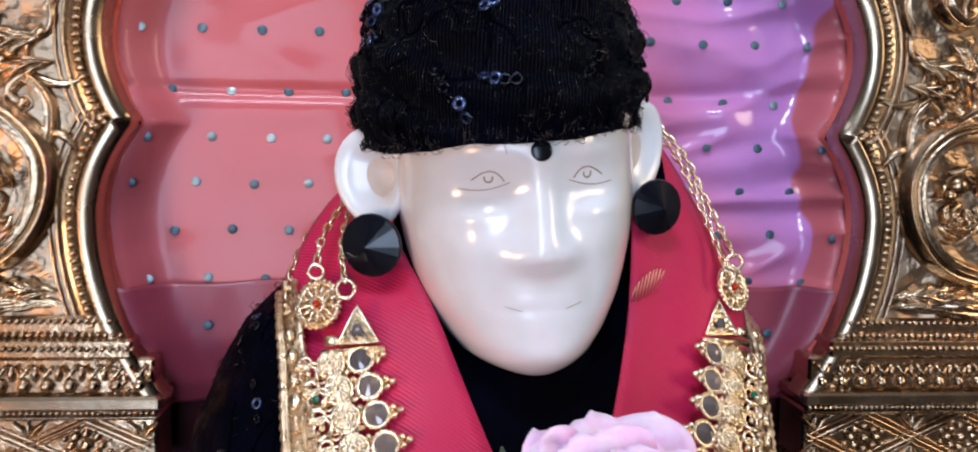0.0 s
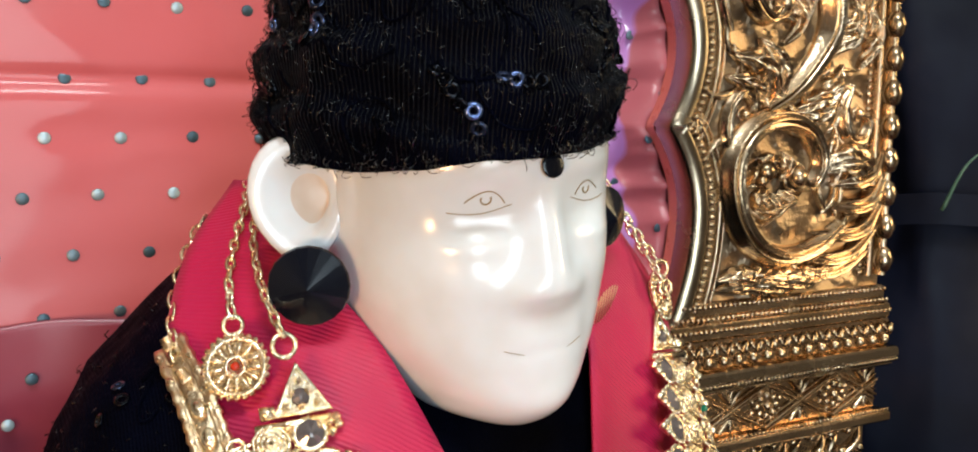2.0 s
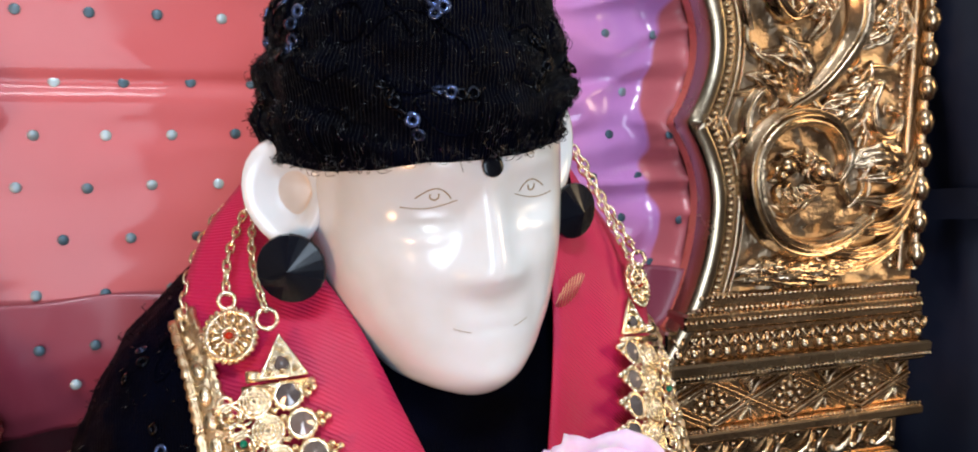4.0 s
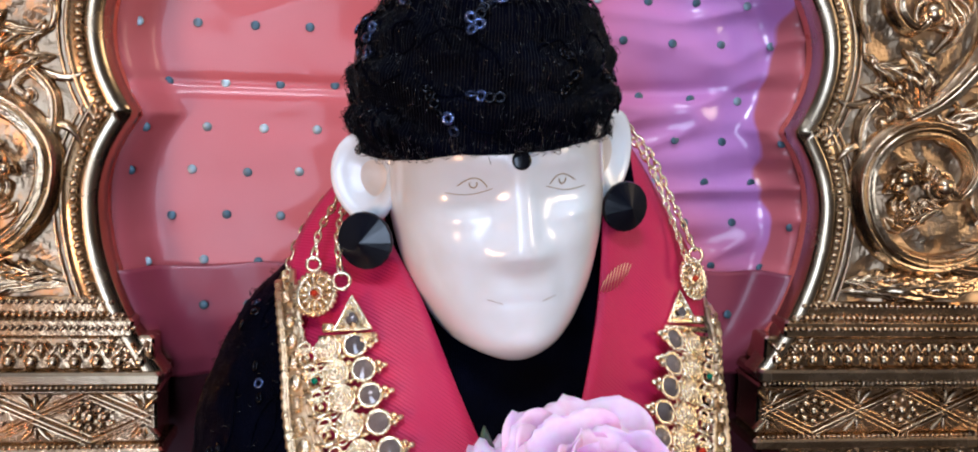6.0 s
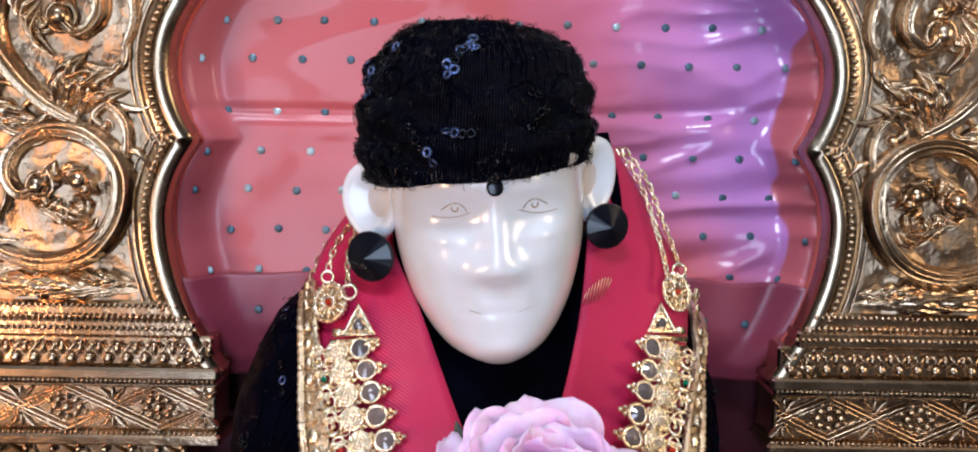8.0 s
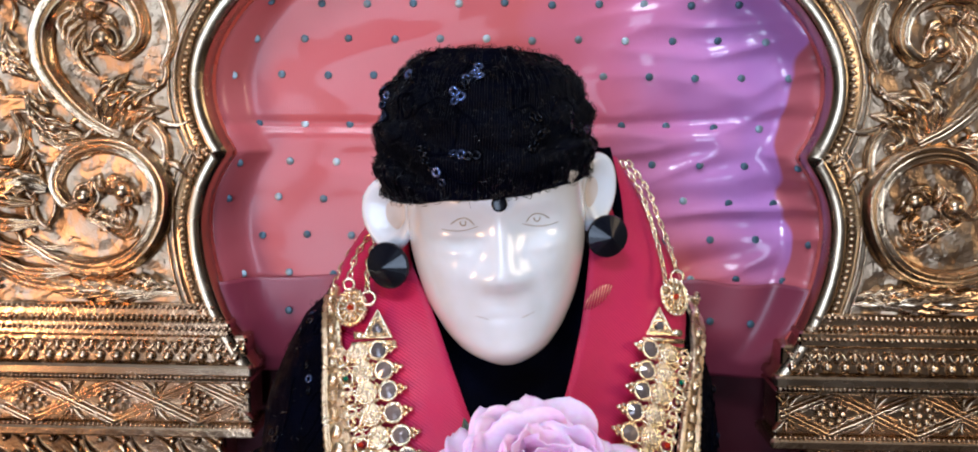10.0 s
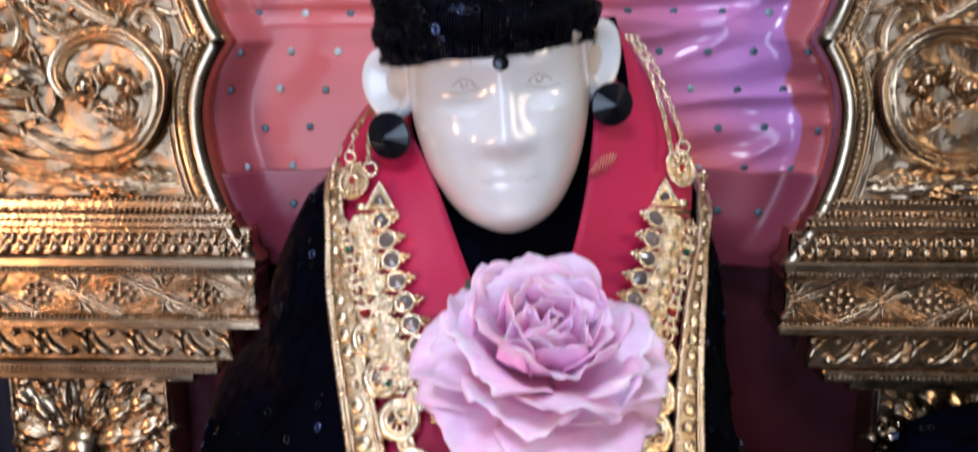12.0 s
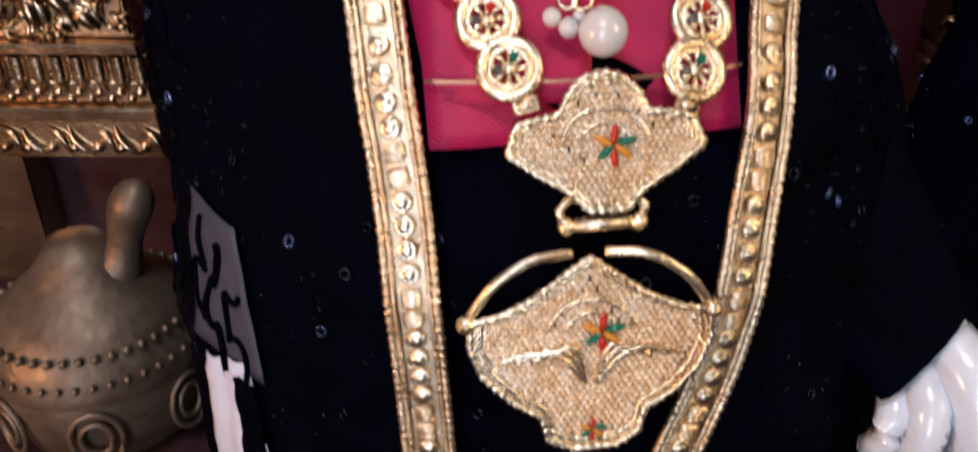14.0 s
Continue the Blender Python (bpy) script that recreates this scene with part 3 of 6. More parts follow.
    for a, b, c, w in (((0.213, 0.4400), (0.204, 0.4540), (0.184, 0.4600), 0.0062), ((0.214, 0.4400), (0.212, 0.4560), (0.200, 0.4680), 0.0052), ((0.206, 0.4380), (0.196, 0.4460), (0.180, 0.4500), 0.0042),
                       ((0.222, 0.4330), (0.238, 0.4330), (0.252, 0.4440), 0.0056), ((0.226, 0.4350), (0.244, 0.4420), (0.255, 0.4580), 0.0056), ((0.248, 0.4640), (0.258, 0.4720), (0.262, 0.4880), 0.0058),
                       ((0.244, 0.4980), (0.254, 0.5080), (0.268, 0.5100), 0.0052), ((0.236, 0.5070), (0.240, 0.5200), (0.252, 0.5280), 0.0050), ((0.220, 0.5140), (0.216, 0.5260), (0.222, 0.5380), 0.0048), ((0.266, 0.4560), (0.274, 0.4700), (0.272, 0.4880), 0.0040)):
        leaf_on(s, [a, b, c], w, 0.0090, None, 3, 4, 5.0, "leaf_spray")
    filler = random.Random(31)
    sh = Shape()
    spots = [(0.213, 0.399, 0.034), (0.217, 0.484, 0.032), (0.1885, 0.4345, 0.010), (0.266, 0.428, 0.012), (0.192, 0.512, 0.014)]
    for k in range(120):
        x, z = filler.uniform(0.18, 0.278), filler.uniform(0.360, 0.545)
        near = [(c, d, r) for c, d, r in spots if math.hypot(x - c, z - d) < r * 0.98]
        if near or x < arch(min(z, 0.55)) + 0.024:
            continue
        c, d, r = min(spots, key=lambda q: math.hypot(x - q[0], z - q[1]) - q[2])
        a = math.atan2(z - d, x - c) + math.pi / 2 + filler.uniform(-0.5, 0.5)
        l = filler.uniform(0.013, 0.026)
        ridge(sh, bow((x, z), (x + l * math.cos(a), z + l * math.sin(a)), filler.choice((-1, 1)) * l * 0.22, 10), taper(10, filler.uniform(0.0012, 0.0024)), taper(10, filler.uniform(0.0025, 0.0048)), 0.0, s, 5)
        if k % 3 == 0:
            sh.ball((TX + s * x, -0.0015, z), filler.uniform(0.0012, 0.0022), 6)
    tagged(part("leaf_ground", sh, GOLD, throne, "dense small curled gold leaves"), kind="stuff")
    # border along the outer edge
    sh = Shape()
    line = [(outer(z) - 0.0125, z) for z in np.linspace(0.352, 0.60, 60)]
    ridge(sh, line, 0.0022, 0.0045, 0.0, s)
    ridge(sh, [(x + 0.0095, z) for x, z in line], 0.0035, 0.0075, 0.002, s)
    beads(sh, [(x - 0.0045, z) for x, z in line], 0.0036, 0.0016, -0.0005, s)
    for z in np.arange(0.36, 0.6, 0.017):
        sh.ball((TX + s * (outer(z) - 0.003), -0.003, z), 0.006, 8, squash=(0.9, 0.9, 1.25))
    part("outer_border", sh, GOLD, throne)
    # cornice over the frieze
    x0, x1 = 0.1385, 0.300
    sh = Shape()
    band(sh, s, 0.160, x1 - 0.006, 0.3375, 0.3465, -0.002)
    band(sh, s, 0.150, x1 - 0.004, 0.3290, 0.3375, -0.0045)
    band(sh, s, 0.142, x1, 0.3135, 0.3290, -0.001)
    for k in range(3):
        beads(sh, [(0.158 - 0.005 * k, 0.3445 - 0.0055 * k), (x1 - 0.006, 0.3445 - 0.0055 * k)], 0.0030, 0.0013, -0.0030 - 0.0012 * k, s)
    part("cornice", sh, GOLD, throne)
    for x in np.arange(0.148, x1 - 0.004, 0.0092):
        part("dentil", DENTIL, GOLD, throne, at=Matrix.Translation((TX + s * x, 0, 0)))
    sh = Shape()
    band(sh, s, x0, x1 + 0.003, 0.3075, 0.3135, -0.006)
    beads(sh, [(x0 + 0.002, 0.3065), (x1 + 0.003, 0.3065)], 0.0024, 0.0011, -0.0045, s)
    band(sh, s, x0 + 0.001, x1 + 0.001, 0.3030, 0.3058, -0.004)
    part("ledge", sh, GOLD_PLAIN, throne)
    # frieze with crossed bands and rosettes
    sh = Shape()
    band(sh, s, x0 + 0.004, x1 - 0.002, 0.2780, 0.3030, 0.004)
    for k in range(-1, 4):
        x = 0.171 + 0.0465 * k
        for z0, z1 in ((0.2795, 0.3015), (0.3015, 0.2795)):
            a, b = max(x, x0 + 0.006), min(x + 0.0465, x1 - 0.004)
            if b - a < 0.004:
                continue
            za, zb = z0 + (z1 - z0) * (a - x) / 0.0465, z0 + (z1 - z0) * (b - x) / 0.0465
            ridge(sh, [(a, za), ((a + b) / 2, (za + zb) / 2), (b, zb)], 0.0012, 0.0036, 0.004, s)
            for d in (-0.0026, 0.0026):
                ridge(sh, [(a, za + d), ((a + b) / 2, (za + zb) / 2 + d), (b, zb + d)], 0.0007, 0.0026, 0.004, s, 5)
        for cx in (x, x + 0.02325):
            if not x0 + 0.008 < cx < x1 - 0.008:
                continue
            big = 1.0 if cx == x else 0.0
            if big:
                sh.ball((TX + s * cx, 0.0022, 0.2905), 0.0027, 8)
                for m in range(8):
                    a = math.pi * m / 4
                    sh.ball((TX + s * (cx + 0.0062 * math.cos(a)), 0.0026, 0.2905 + 0.0052 * math.sin(a)), 0.0021, 6)
                    sh.ball((TX + s * (cx + 0.0098 * math.cos(a + 0.39)), 0.0030, 0.2905 + 0.0074 * math.sin(a + 0.39)), 0.0015, 6)
            else:
                for up in (-1, 1):
                    for m in range(3):
                        frond(sh, [(cx + 0.001 * (m - 1), 0.2905 + up * 0.0040), (cx + 0.003 * (m - 1), 0.2905 + up * 0.0070), (cx + 0.0062 * (m - 1), 0.2905 + up * 0.0100)], [0.0008, 0.0020, 0.0010], 0.0036, s, 0.004, 2, n=7)
    part("frieze", sh, GOLD, throne, "gold frieze with crossed bands and rosettes")
    sh = Shape()
    band(sh, s, x0, x1 + 0.002, 0.2725, 0.2782, -0.004)
    beads(sh, [(x0 + 0.001, 0.2792), (x1, 0.2792)], 0.0026, 0.0010, -0.003, s)
    band(sh, s, 0.158, x1 - 0.004, 0.2505, 0.2725, 0.008)
    for i, x in enumerate(np.arange(0.164, x1 - 0.008, 0.0135)):
        ridge(sh, bow((x - 0.006, 0.2545), (x + 0.006, 0.2685), 0.003 if i % 2 else -0.003, 12), taper(12, 0.0026), taper(12, 0.0048), 0.008, s)
        sh.ball((TX + s * (x + 0.005), 0.0065, 0.2565), 0.0028, 8)
        sh.ball((TX + s * (x - 0.004), 0.0065, 0.2670), 0.0022, 8)
    part("capital", sh, GOLD, throne, "gold capital with curled leaves")
    sh = Shape()
    band(sh, s, 0.166, x1 - 0.004, 0.2440, 0.2505, 0.004)
    band(sh, s, 0.182, x1 - 0.004, 0.2375, 0.2440, 0.010)
    beads(sh, [(0.168, 0.2472), (x1 - 0.006, 0.2472)], 0.0028, 0.0010, 0.0035, s)
    part("ledge", sh, GOLD_PLAIN, throne)
    # pillar with its sunflower
    sh = Shape()
    band(sh, s, 0.2005, 0.298, 0.1500, 0.2375, 0.021, 0.06)
    part("pillar", sh, GOLD_FIELD, throne, "square gold pillar")
    sh = Shape()
    cx, cz = 0.254, 0.1935
    for q in ((0.2035, 0.1525, 0.2035, 0.2350), (0.2950, 0.1525, 0.2950, 0.2350)):
        ridge(sh, bow((q[0], q[1]), (q[2], q[3]), 0, 8), 0.0020, 0.0030, 0.021, s)
    for ring, (count, r0, r1, w, h) in enumerate(((9, 0.0120, 0.0270, 0.0062, 0.0115), (12, 0.0200, 0.0400, 0.0072, 0.0105), (18, 0.0360, 0.0520, 0.0070, 0.0090))):
        for k in range(count):
            a = 2 * math.pi * (k + 0.5 * ring) / count + 0.1
            p0, p1 = (cx + r0 * math.cos(a), cz + r0 * math.sin(a)), (cx + r1 * math.cos(a), cz + r1 * math.sin(a))
            if abs(p0[0] - cx) > 0.036 or abs(p0[1] - cz) > 0.034:
                continue
            p1 = (min(max(p1[0], cx - 0.046), cx + 0.038), min(max(p1[1], cz - 0.040), cz + 0.040))
            wide = [w * (0.30 + 0.70 * math.sin(math.pi * min(1.0, 0.08 + 0.80 * i / 9)) ** 0.7) for i in range(10)]
            high = [h * (0.45 + 0.55 * math.sin(math.pi * min(1.0, 0.15 + 0.70 * i / 9))) for i in range(10)]
            one = Shape()
            frond(one, bow(p0, p1, 0.0012, 10), wide, high, s, 0.021, 2, n=9)
            part("relief_petal", one, GOLD, throne)
    part("pillar_border", sh, GOLD, throne)
    sh = Shape()
    for k in range(150):
        x, z = filler.uniform(0.206, 0.292), filler.uniform(0.154, 0.234)
        a = math.atan2(z - cz, x - cx) + filler.uniform(-0.6, 0.6)
        l = filler.uniform(0.006, 0.011)
        if math.hypot(x - cx, z - cz) < 0.022:
            continue
        frond(sh, bow((x, z), (x + l * math.cos(a), z + l * math.sin(a)), l * 0.15, 7), taper(7, filler.uniform(0.0018, 0.0034)), taper(7, filler.uniform(0.0040, 0.0075)), s, 0.021, 2, n=7)
    tagged(part("leaf_ground", sh, GOLD, throne), kind="stuff")
    dome = Shape().ball((TX + s * cx, 0.020, cz), 0.0142, 20, squash=(1, 0.85, 1))
    part("flower_boss", dome, GOLD, throne)
    # base of the pillar
    sh = Shape()
    band(sh, s, 0.1960, 0.305, 0.1440, 0.1500, 0.010)
    band(sh, s, 0.1930, 0.308, 0.1300, 0.1440, 0.014)
    for x in np.arange(0.198, 0.304, 0.0105):
        ridge(sh, bow((x, 0.1435), (x, 0.1305), 0.0, 6), 0.0046, 0.0055, 0.014, s)
        sh.ball((TX + s * x, 0.008, 0.1262), 0.0032, 8)
        sh.ball((TX + s * (x + 0.005), 0.008, 0.1225), 0.0026, 8)
    band(sh, s, 0.1930, 0.308, 0.1180, 0.1300, 0.012)
    part("pillar_base", sh, GOLD, throne)
    sh = Shape()
    band(sh, s, 0.1900, 0.312, 0.1110, 0.1180, 0.004)
    part("ledge", sh, GOLD_PLAIN, throne)
    sh = Shape()
    band(sh, s, 0.1930, 0.310, 0.0860, 0.1110, 0.012)
    for i, x in enumerate(np.arange(0.199, 0.306, 0.0125)):
        ridge(sh, bow((x - 0.006, 0.0900), (x + 0.006, 0.1060), 0.003 if i % 2 else -0.003, 12), taper(12, 0.0026), taper(12, 0.005), 0.012, s)
        sh.ball((TX + s * (x + 0.004), 0.0105, 0.0935), 0.0030, 8)
    part("foot_band", sh, GOLD, throne)
    sh = Shape()
    band(sh, s, 0.276, 0.312, 0.0, 0.0860, 0.020, 0.07)
    part("leg", sh, GOLD_PLAIN, throne)


for side in (1, -1):
    throne_side(side)
part("apron", Shape().box((-0.285, 0.045, 0.0), (0.28, 0.075, 0.086), 0.003), ALTAR_CLOTH, throne, "dark maroon cloth apron")
part("rear_board", Shape().box((-0.29, 0.045, 0.088), (0.285, 0.075, 0.60), 0.003), MAROON, throne)

# ---- satin backdrop inside the arch ----
def cloth_y(x, z):
    n = noise.noise(Vector((x * 9, z * 26, 0.3))) * 0.0024 + abs(noise.noise(Vector((x * 11 + 14 * z, z * 30 - 9 * x, 5.5)))) * 0.0030 + noise.noise(Vector((x * 30, z * 55, 4.1))) * 0.0006
    right = min(1.0, max(0.0, (x - 0.02) / 0.08))
    n += right * (abs(noise.noise(Vector((x * 14 + 30 * z, z * 60 - 20 * x, 9.7)))) * 0.0075 + noise.noise(Vector((x * 40, z * 30 + x * 60, 2.2))) * 0.0014)
    n += 0.0022 * math.exp(-((z - 0.4415 - 0.05 * max(0, x - 0.03)) / 0.0035) ** 2) - 0.0015 * math.exp(-((z - 0.433) / 0.008) ** 2)
    near = min(1.0, max(0.0, 1 - (arch(min(z, 0.53)) - abs(x - TX)) / 0.016))
    return 0.0275 + n - 0.0130 * near * near * (3 - 2 * near)


def drape_y(x, z):
    near = min(1.0, max(0.0, 1 - (arch(max(z, 0.312)) - abs(x - TX)) / 0.016))
    back = min(1.0, max(0.0, (0.335 - z) / 0.05))
    return 0.0235 - 0.0140 * near * near * (3 - 2 * near) * (1 - back) + 0.014 * back * back * (3 - 2 * back) + 0.0022 * math.sin(x * 70 + 8 * z) + 0.0016 * noise.noise(Vector((x * 40, z * 14, 0)))


rows = [[(x, cloth_y(x, z), z) for x in np.linspace(-0.185, 0.180, 170)] for z in np.linspace(0.600, 0.342, 150)]
backdrop = single("satin_backdrop", Shape().sheet(rows, -0.0008), SATIN, "coral and lilac satin cloth with sequins inside the arch", "cloth")
dot = Shape().lathe([(0.00001, 0.0003), (0.0019, 0.0003), (0.0022, 0.0001), (0.0022, -0.0002)], 10).mesh("sequin", DOT)
for dz, shift in ((0.146, 0.55), (0.126, 0.1), (0.106, 0.02), (0.0868, 0.62), (0.0672, 0.15), (0.0408, 0.61), (0.0203, 0.31), (0.0, 0.0), (-0.0207, -0.37), (-0.0425, 0.23)):
    for i in range(-3, 14):
        x, z = -0.1338 + 0.0249 * (i + shift) + rng.uniform(-0.0006, 0.0006), 0.4010 + dz + rng.uniform(-0.0006, 0.0006)
        if -0.175 < x < 0.172:
            part("sequin", dot, DOT, backdrop, at=Matrix.Translation((x, cloth_y(x, z) - 0.00035, z)) @ pose(0, 0, 0, 90 + rng.uniform(-14, 14), rng.uniform(-14, 14), 0))

# separate darker sheet for the backdrop's lower part, which lies in shade
rows = [[(x, drape_y(x, z), z + 0.004 * noise.noise(Vector((x * 26, 1.0, 0))) * max(0.0, (z - 0.30) / 0.05)) for x in np.linspace(-0.205, 0.200, 110)] for z in np.linspace(0.357, 0.302, 24)]
drape = single("satin_drape", Shape().sheet(rows, -0.0008), SHADED_SATIN, "lower part of the satin backdrop, its shade put into a darker crimson", "cloth")
for x, z in ((0.128, 0.335), (0.106, 0.336), (-0.128, 0.338), (-0.108, 0.338), (-0.116, 0.322)):
    part("sequin", dot, DOT, drape, at=Matrix.Translation((x, drape_y(x, z) - 0.0012, z)) @ pose(0, 0, 0, 90, 6, 0))

# ---- marble statue ----
HEAD = Matrix.Translation((-0.0085, -0.105, 0.405)) @ pose(0, 0, 0, 0, -4, 2)
HW = [-0.0508, -0.0500, -0.0485, -0.0460, -0.0412, -0.0330, -0.0150, 0.0020, 0.0150, 0.0350, 0.0550, 0.0680]
HA = [0.0050, 0.0092, 0.0133, 0.0175, 0.0218, 0.0266, 0.0325, 0.0347, 0.0345, 0.0340, 0.0260, 0.0030]
HF = [0.0262, 0.0292, 0.0322, 0.0354, 0.0390, 0.0410, 0.0425, 0.0430, 0.0455, 0.0450, 0.0330, 0.0030]
HB = [0.0000, 0.0020, 0.0048, 0.0090, 0.0142, 0.0220, 0.0320, 0.0400, 0.0440, 0.0440, 0.0330, 0.0030]


def glide(x, xs, ys):
    """A smooth curve through a table, with no creases at its entries."""
    xs, ys = np.asarray(xs, float), np.asarray(ys, float)
    x = min(max(x, xs[0]), xs[-1])
    g = np.gradient(ys, xs)
    i = min(max(int(np.searchsorted(xs, x) - 1), 0), len(xs) - 2)
    h = xs[i + 1] - xs[i]
    u = (x - xs[i]) / h
    return float((2 * u**3 - 3 * u**2 + 1) * ys[i] + (u**3 - 2 * u**2 + u) * h * g[i] + (-2 * u**3 + 3 * u**2) * ys[i + 1] + (u**3 - u**2) * h * g[i + 1])


def bell(x, c, s):
    return math.exp(-(((x - c) / s) ** 2))


def relief(u, w):
    """How far the face stands out of its plain oval at u across, w up."""
    d = 0.0
    if -0.024 < w < 0.016:
        rise = glide(w, [-0.0240, -0.0205, -0.0175, -0.0150, -0.0125, -0.006, 0.004, 0.014], [0.0, 0.0008, 0.0030, 0.0048, 0.0053, 0.0046, 0.0028, 0.0006])
        d += rise * bell(u, 0, np.interp(w, [-0.016, 0.006], [0.0066, 0.0044]))
    for k in (-1, 1):
        d += 0.0014 * bell(u, k * 0.0072, 0.0038) * bell(w, -0.0142, 0.0042)
        d += 0.0010 * bell(u, k * 0.0170, 0.0075) * bell(w, -0.0030, 0.0026)
        d -= 0.0030 * bell(u, k * 0.0140, 0.0085) * bell(w, 0.0050, 0.0056)
        d += 0.0012 * bell(u, k * 0.0140, 0.0065) * bell(w, 0.0055, 0.0030)
        d += 0.0009 * bell(u, k * 0.0150, 0.0100) * bell(w, 0.0140, 0.0034)
        d += 0.0017 * bell(u, k * 0.0200, 0.0085) * bell(w, -0.0090, 0.0090)
        d -= 0.0008 * bell(u, k * 0.0135, 0.0034) * bell(w, -0.0250, 0.0070)
    d += 0.0003 * bell(u, 0, 0.0120) * bell(w, -0.0255, 0.0045) + 0.0003 * bell(u, 0, 0.0110) * bell(w, -0.0330, 0.0045)
    d -= 0.0002 * bell(u, 0, 0.0120) * bell(w, -0.0290, 0.0014)
    d += 0.0026 * bell(u, 0.001, 0.0130) * bell(w, -0.0440, 0.0070) - 0.0006 * bell(u, 0, 0.0110) * bell(w, -0.0390, 0.0034)
    return d


def face_point(u, w, lift=0.0):
    a, f = glide(w, HW, HA), glide(w, HW, HF)
    a *= 1.06 if u < 0 else 1.0
    k = min(abs(u) / a, 1.0)
    v = -f * (1 - k ** 2.25) ** (1 / 2.25) - relief(u, w) * (1 - k ** 4) - lift
    return HEAD @ Vector((u, v, w))


sh = Shape()
rows = []
ws = np.concatenate([np.linspace(-0.0508, -0.049, 8)[:-1], np.linspace(-0.049, 0.03, 100)[:-1], np.linspace(0.03, 0.068, 16)])
for w in ws:
    a, f, b = glide(w, HW, HA), glide(w, HW, HF), glide(w, HW, HB)
    row = []
    for j in range(120):
        t = 2 * math.pi * j / 120
        c, q = math.cos(t), math.sin(t)
        e = 2 / 2.25
        u = a * (1.06 if c < 0 else 1.0) * math.copysign(abs(c) ** e, c)
        if q < 0:
            v = -f * abs(q) ** e - relief(u, w) * (1 - min(1, abs(u) / (a * (1.06 if c < 0 else 1.0))) ** 4)
        else:
            v = b * abs(q) ** e
        row.append(HEAD @ Vector((u, v, w)))
    rows.append(row)
sh.grid(rows, close_v=True, caps=True)


def ear(sh, centre, s, yaw, half_w, half_h):
    """A large dished ear with a rolled rim."""
    m = Matrix.Translation(centre) @ pose(0, 0, 0, 0, s * 6, yaw)
    rows_e = []
    for r, y in ((0.0, 0.0022), (0.14, 0.0020), (0.26, 0.0014), (0.38, 0.0002), (0.62, -0.0012), (0.82, -0.0026), (0.95, -0.0022), (1.0, 0.0004), (0.94, 0.004), (0.6, 0.0075), (0.0, 0.008)):
        row = []
        for j in range(28):
            a = 2 * math.pi * j / 28
            lob = 1.0 - 0.28 * max(0, -math.sin(a)) ** 1.5 + 0.10 * max(0, math.sin(a))
            x = half_w * r * math.cos(a) * lob - s * 0.9 * half_w * max(0.0, 0.62 - r) * (1 if y < 0.004 else 0)
            row.append(m @ Vector((x, y, half_h * r * math.sin(a))))
        rows_e.append(row)
    # hollow of the ear, its shade painted brown
    sh.grid(rows_e[:4], close_v=True, mat=1)
    sh.grid(rows_e[3:], close_v=True)


ear(sh, (-0.0525, -0.1110, 0.4095), -1, -18, 0.0118, 0.0158)
ear(sh, (0.0300, -0.1050, 0.4190), 1, 34, 0.0095, 0.0165)
# engraved eye and mouth lines
def line_on_face(pts, r):
    sh.tube([face_point(u, w, 0.00005) for u, w in pts], r, 5, mat=2)


for k in (-1, 1):
    line_on_face([(k * (0.0095 + 0.0085 * i / 14), 0.0062 + 0.0026 * math.sin(math.pi * (i / 14) ** 0.8) + 0.0006 * i / 14) for i in range(15)], 0.00015)
    line_on_face([(k * (0.0080 + 0.0135 * i / 14), 0.0058 - 0.0012 * math.sin(math.pi * i / 14) - 0.0010 * i / 14) for i in range(15)], 0.00011)
    line_on_face([(k * 0.0135 + 0.0011 * math.cos(a), 0.0072 + 0.0011 * math.sin(a)) for a in np.linspace(-3.6, 0.5, 12)], 0.0002)
    line_on_face([(k * (0.0060 + 0.0046 * i / 8), -0.0292 + 0.0014 * i / 8) for i in range(9)], 0.00007)
# hand resting in the lap, and knee under the robe
def finger(pts, r):
    sh.tube(smooth_path(pts, 12), [r * (0.75 + 0.25 * math.sin(math.pi * (0.2 + 0.8 * i / 11))) for i in range(12)], 10)
    sh.ball(pts[-1], r * 0.8, 10)
    sh.ball(pts[0], r * 0.85, 10)


finger([(0.124, -0.193, 0.131), (0.130, -0.206, 0.122), (0.133, -0.211, 0.104), (0.132, -0.206, 0.092)], 0.0092)
finger([(0.118, -0.196, 0.122), (0.118, -0.208, 0.113), (0.1165, -0.210, 0.099), (0.115, -0.205, 0.091)], 0.0066)
finger([(0.111, -0.195, 0.115), (0.109, -0.205, 0.108), (0.1065, -0.206, 0.099), (0.106, -0.202, 0.094)], 0.0056)
sh.ball((0.121, -0.192, 0.115), 0.013, 16, squash=(1.0, 0.9, 1.0))
sh.tube(smooth_path([(0.121, -0.192, 0.118), (0.108, -0.176, 0.138), (0.080, -0.150, 0.172)], 10), 0.0095, 10)
statue = single("statue", sh, [MARBLE, EAR_SHADE, LINE], "polished white marble seated statue with gilt engraved lines", "statue")

stud = Shape().ball((0, 0, 0), 0.0029, 16, squash=(1, 1, 0.16))
p = face_point(0.0, 0.0140, 0.0009)
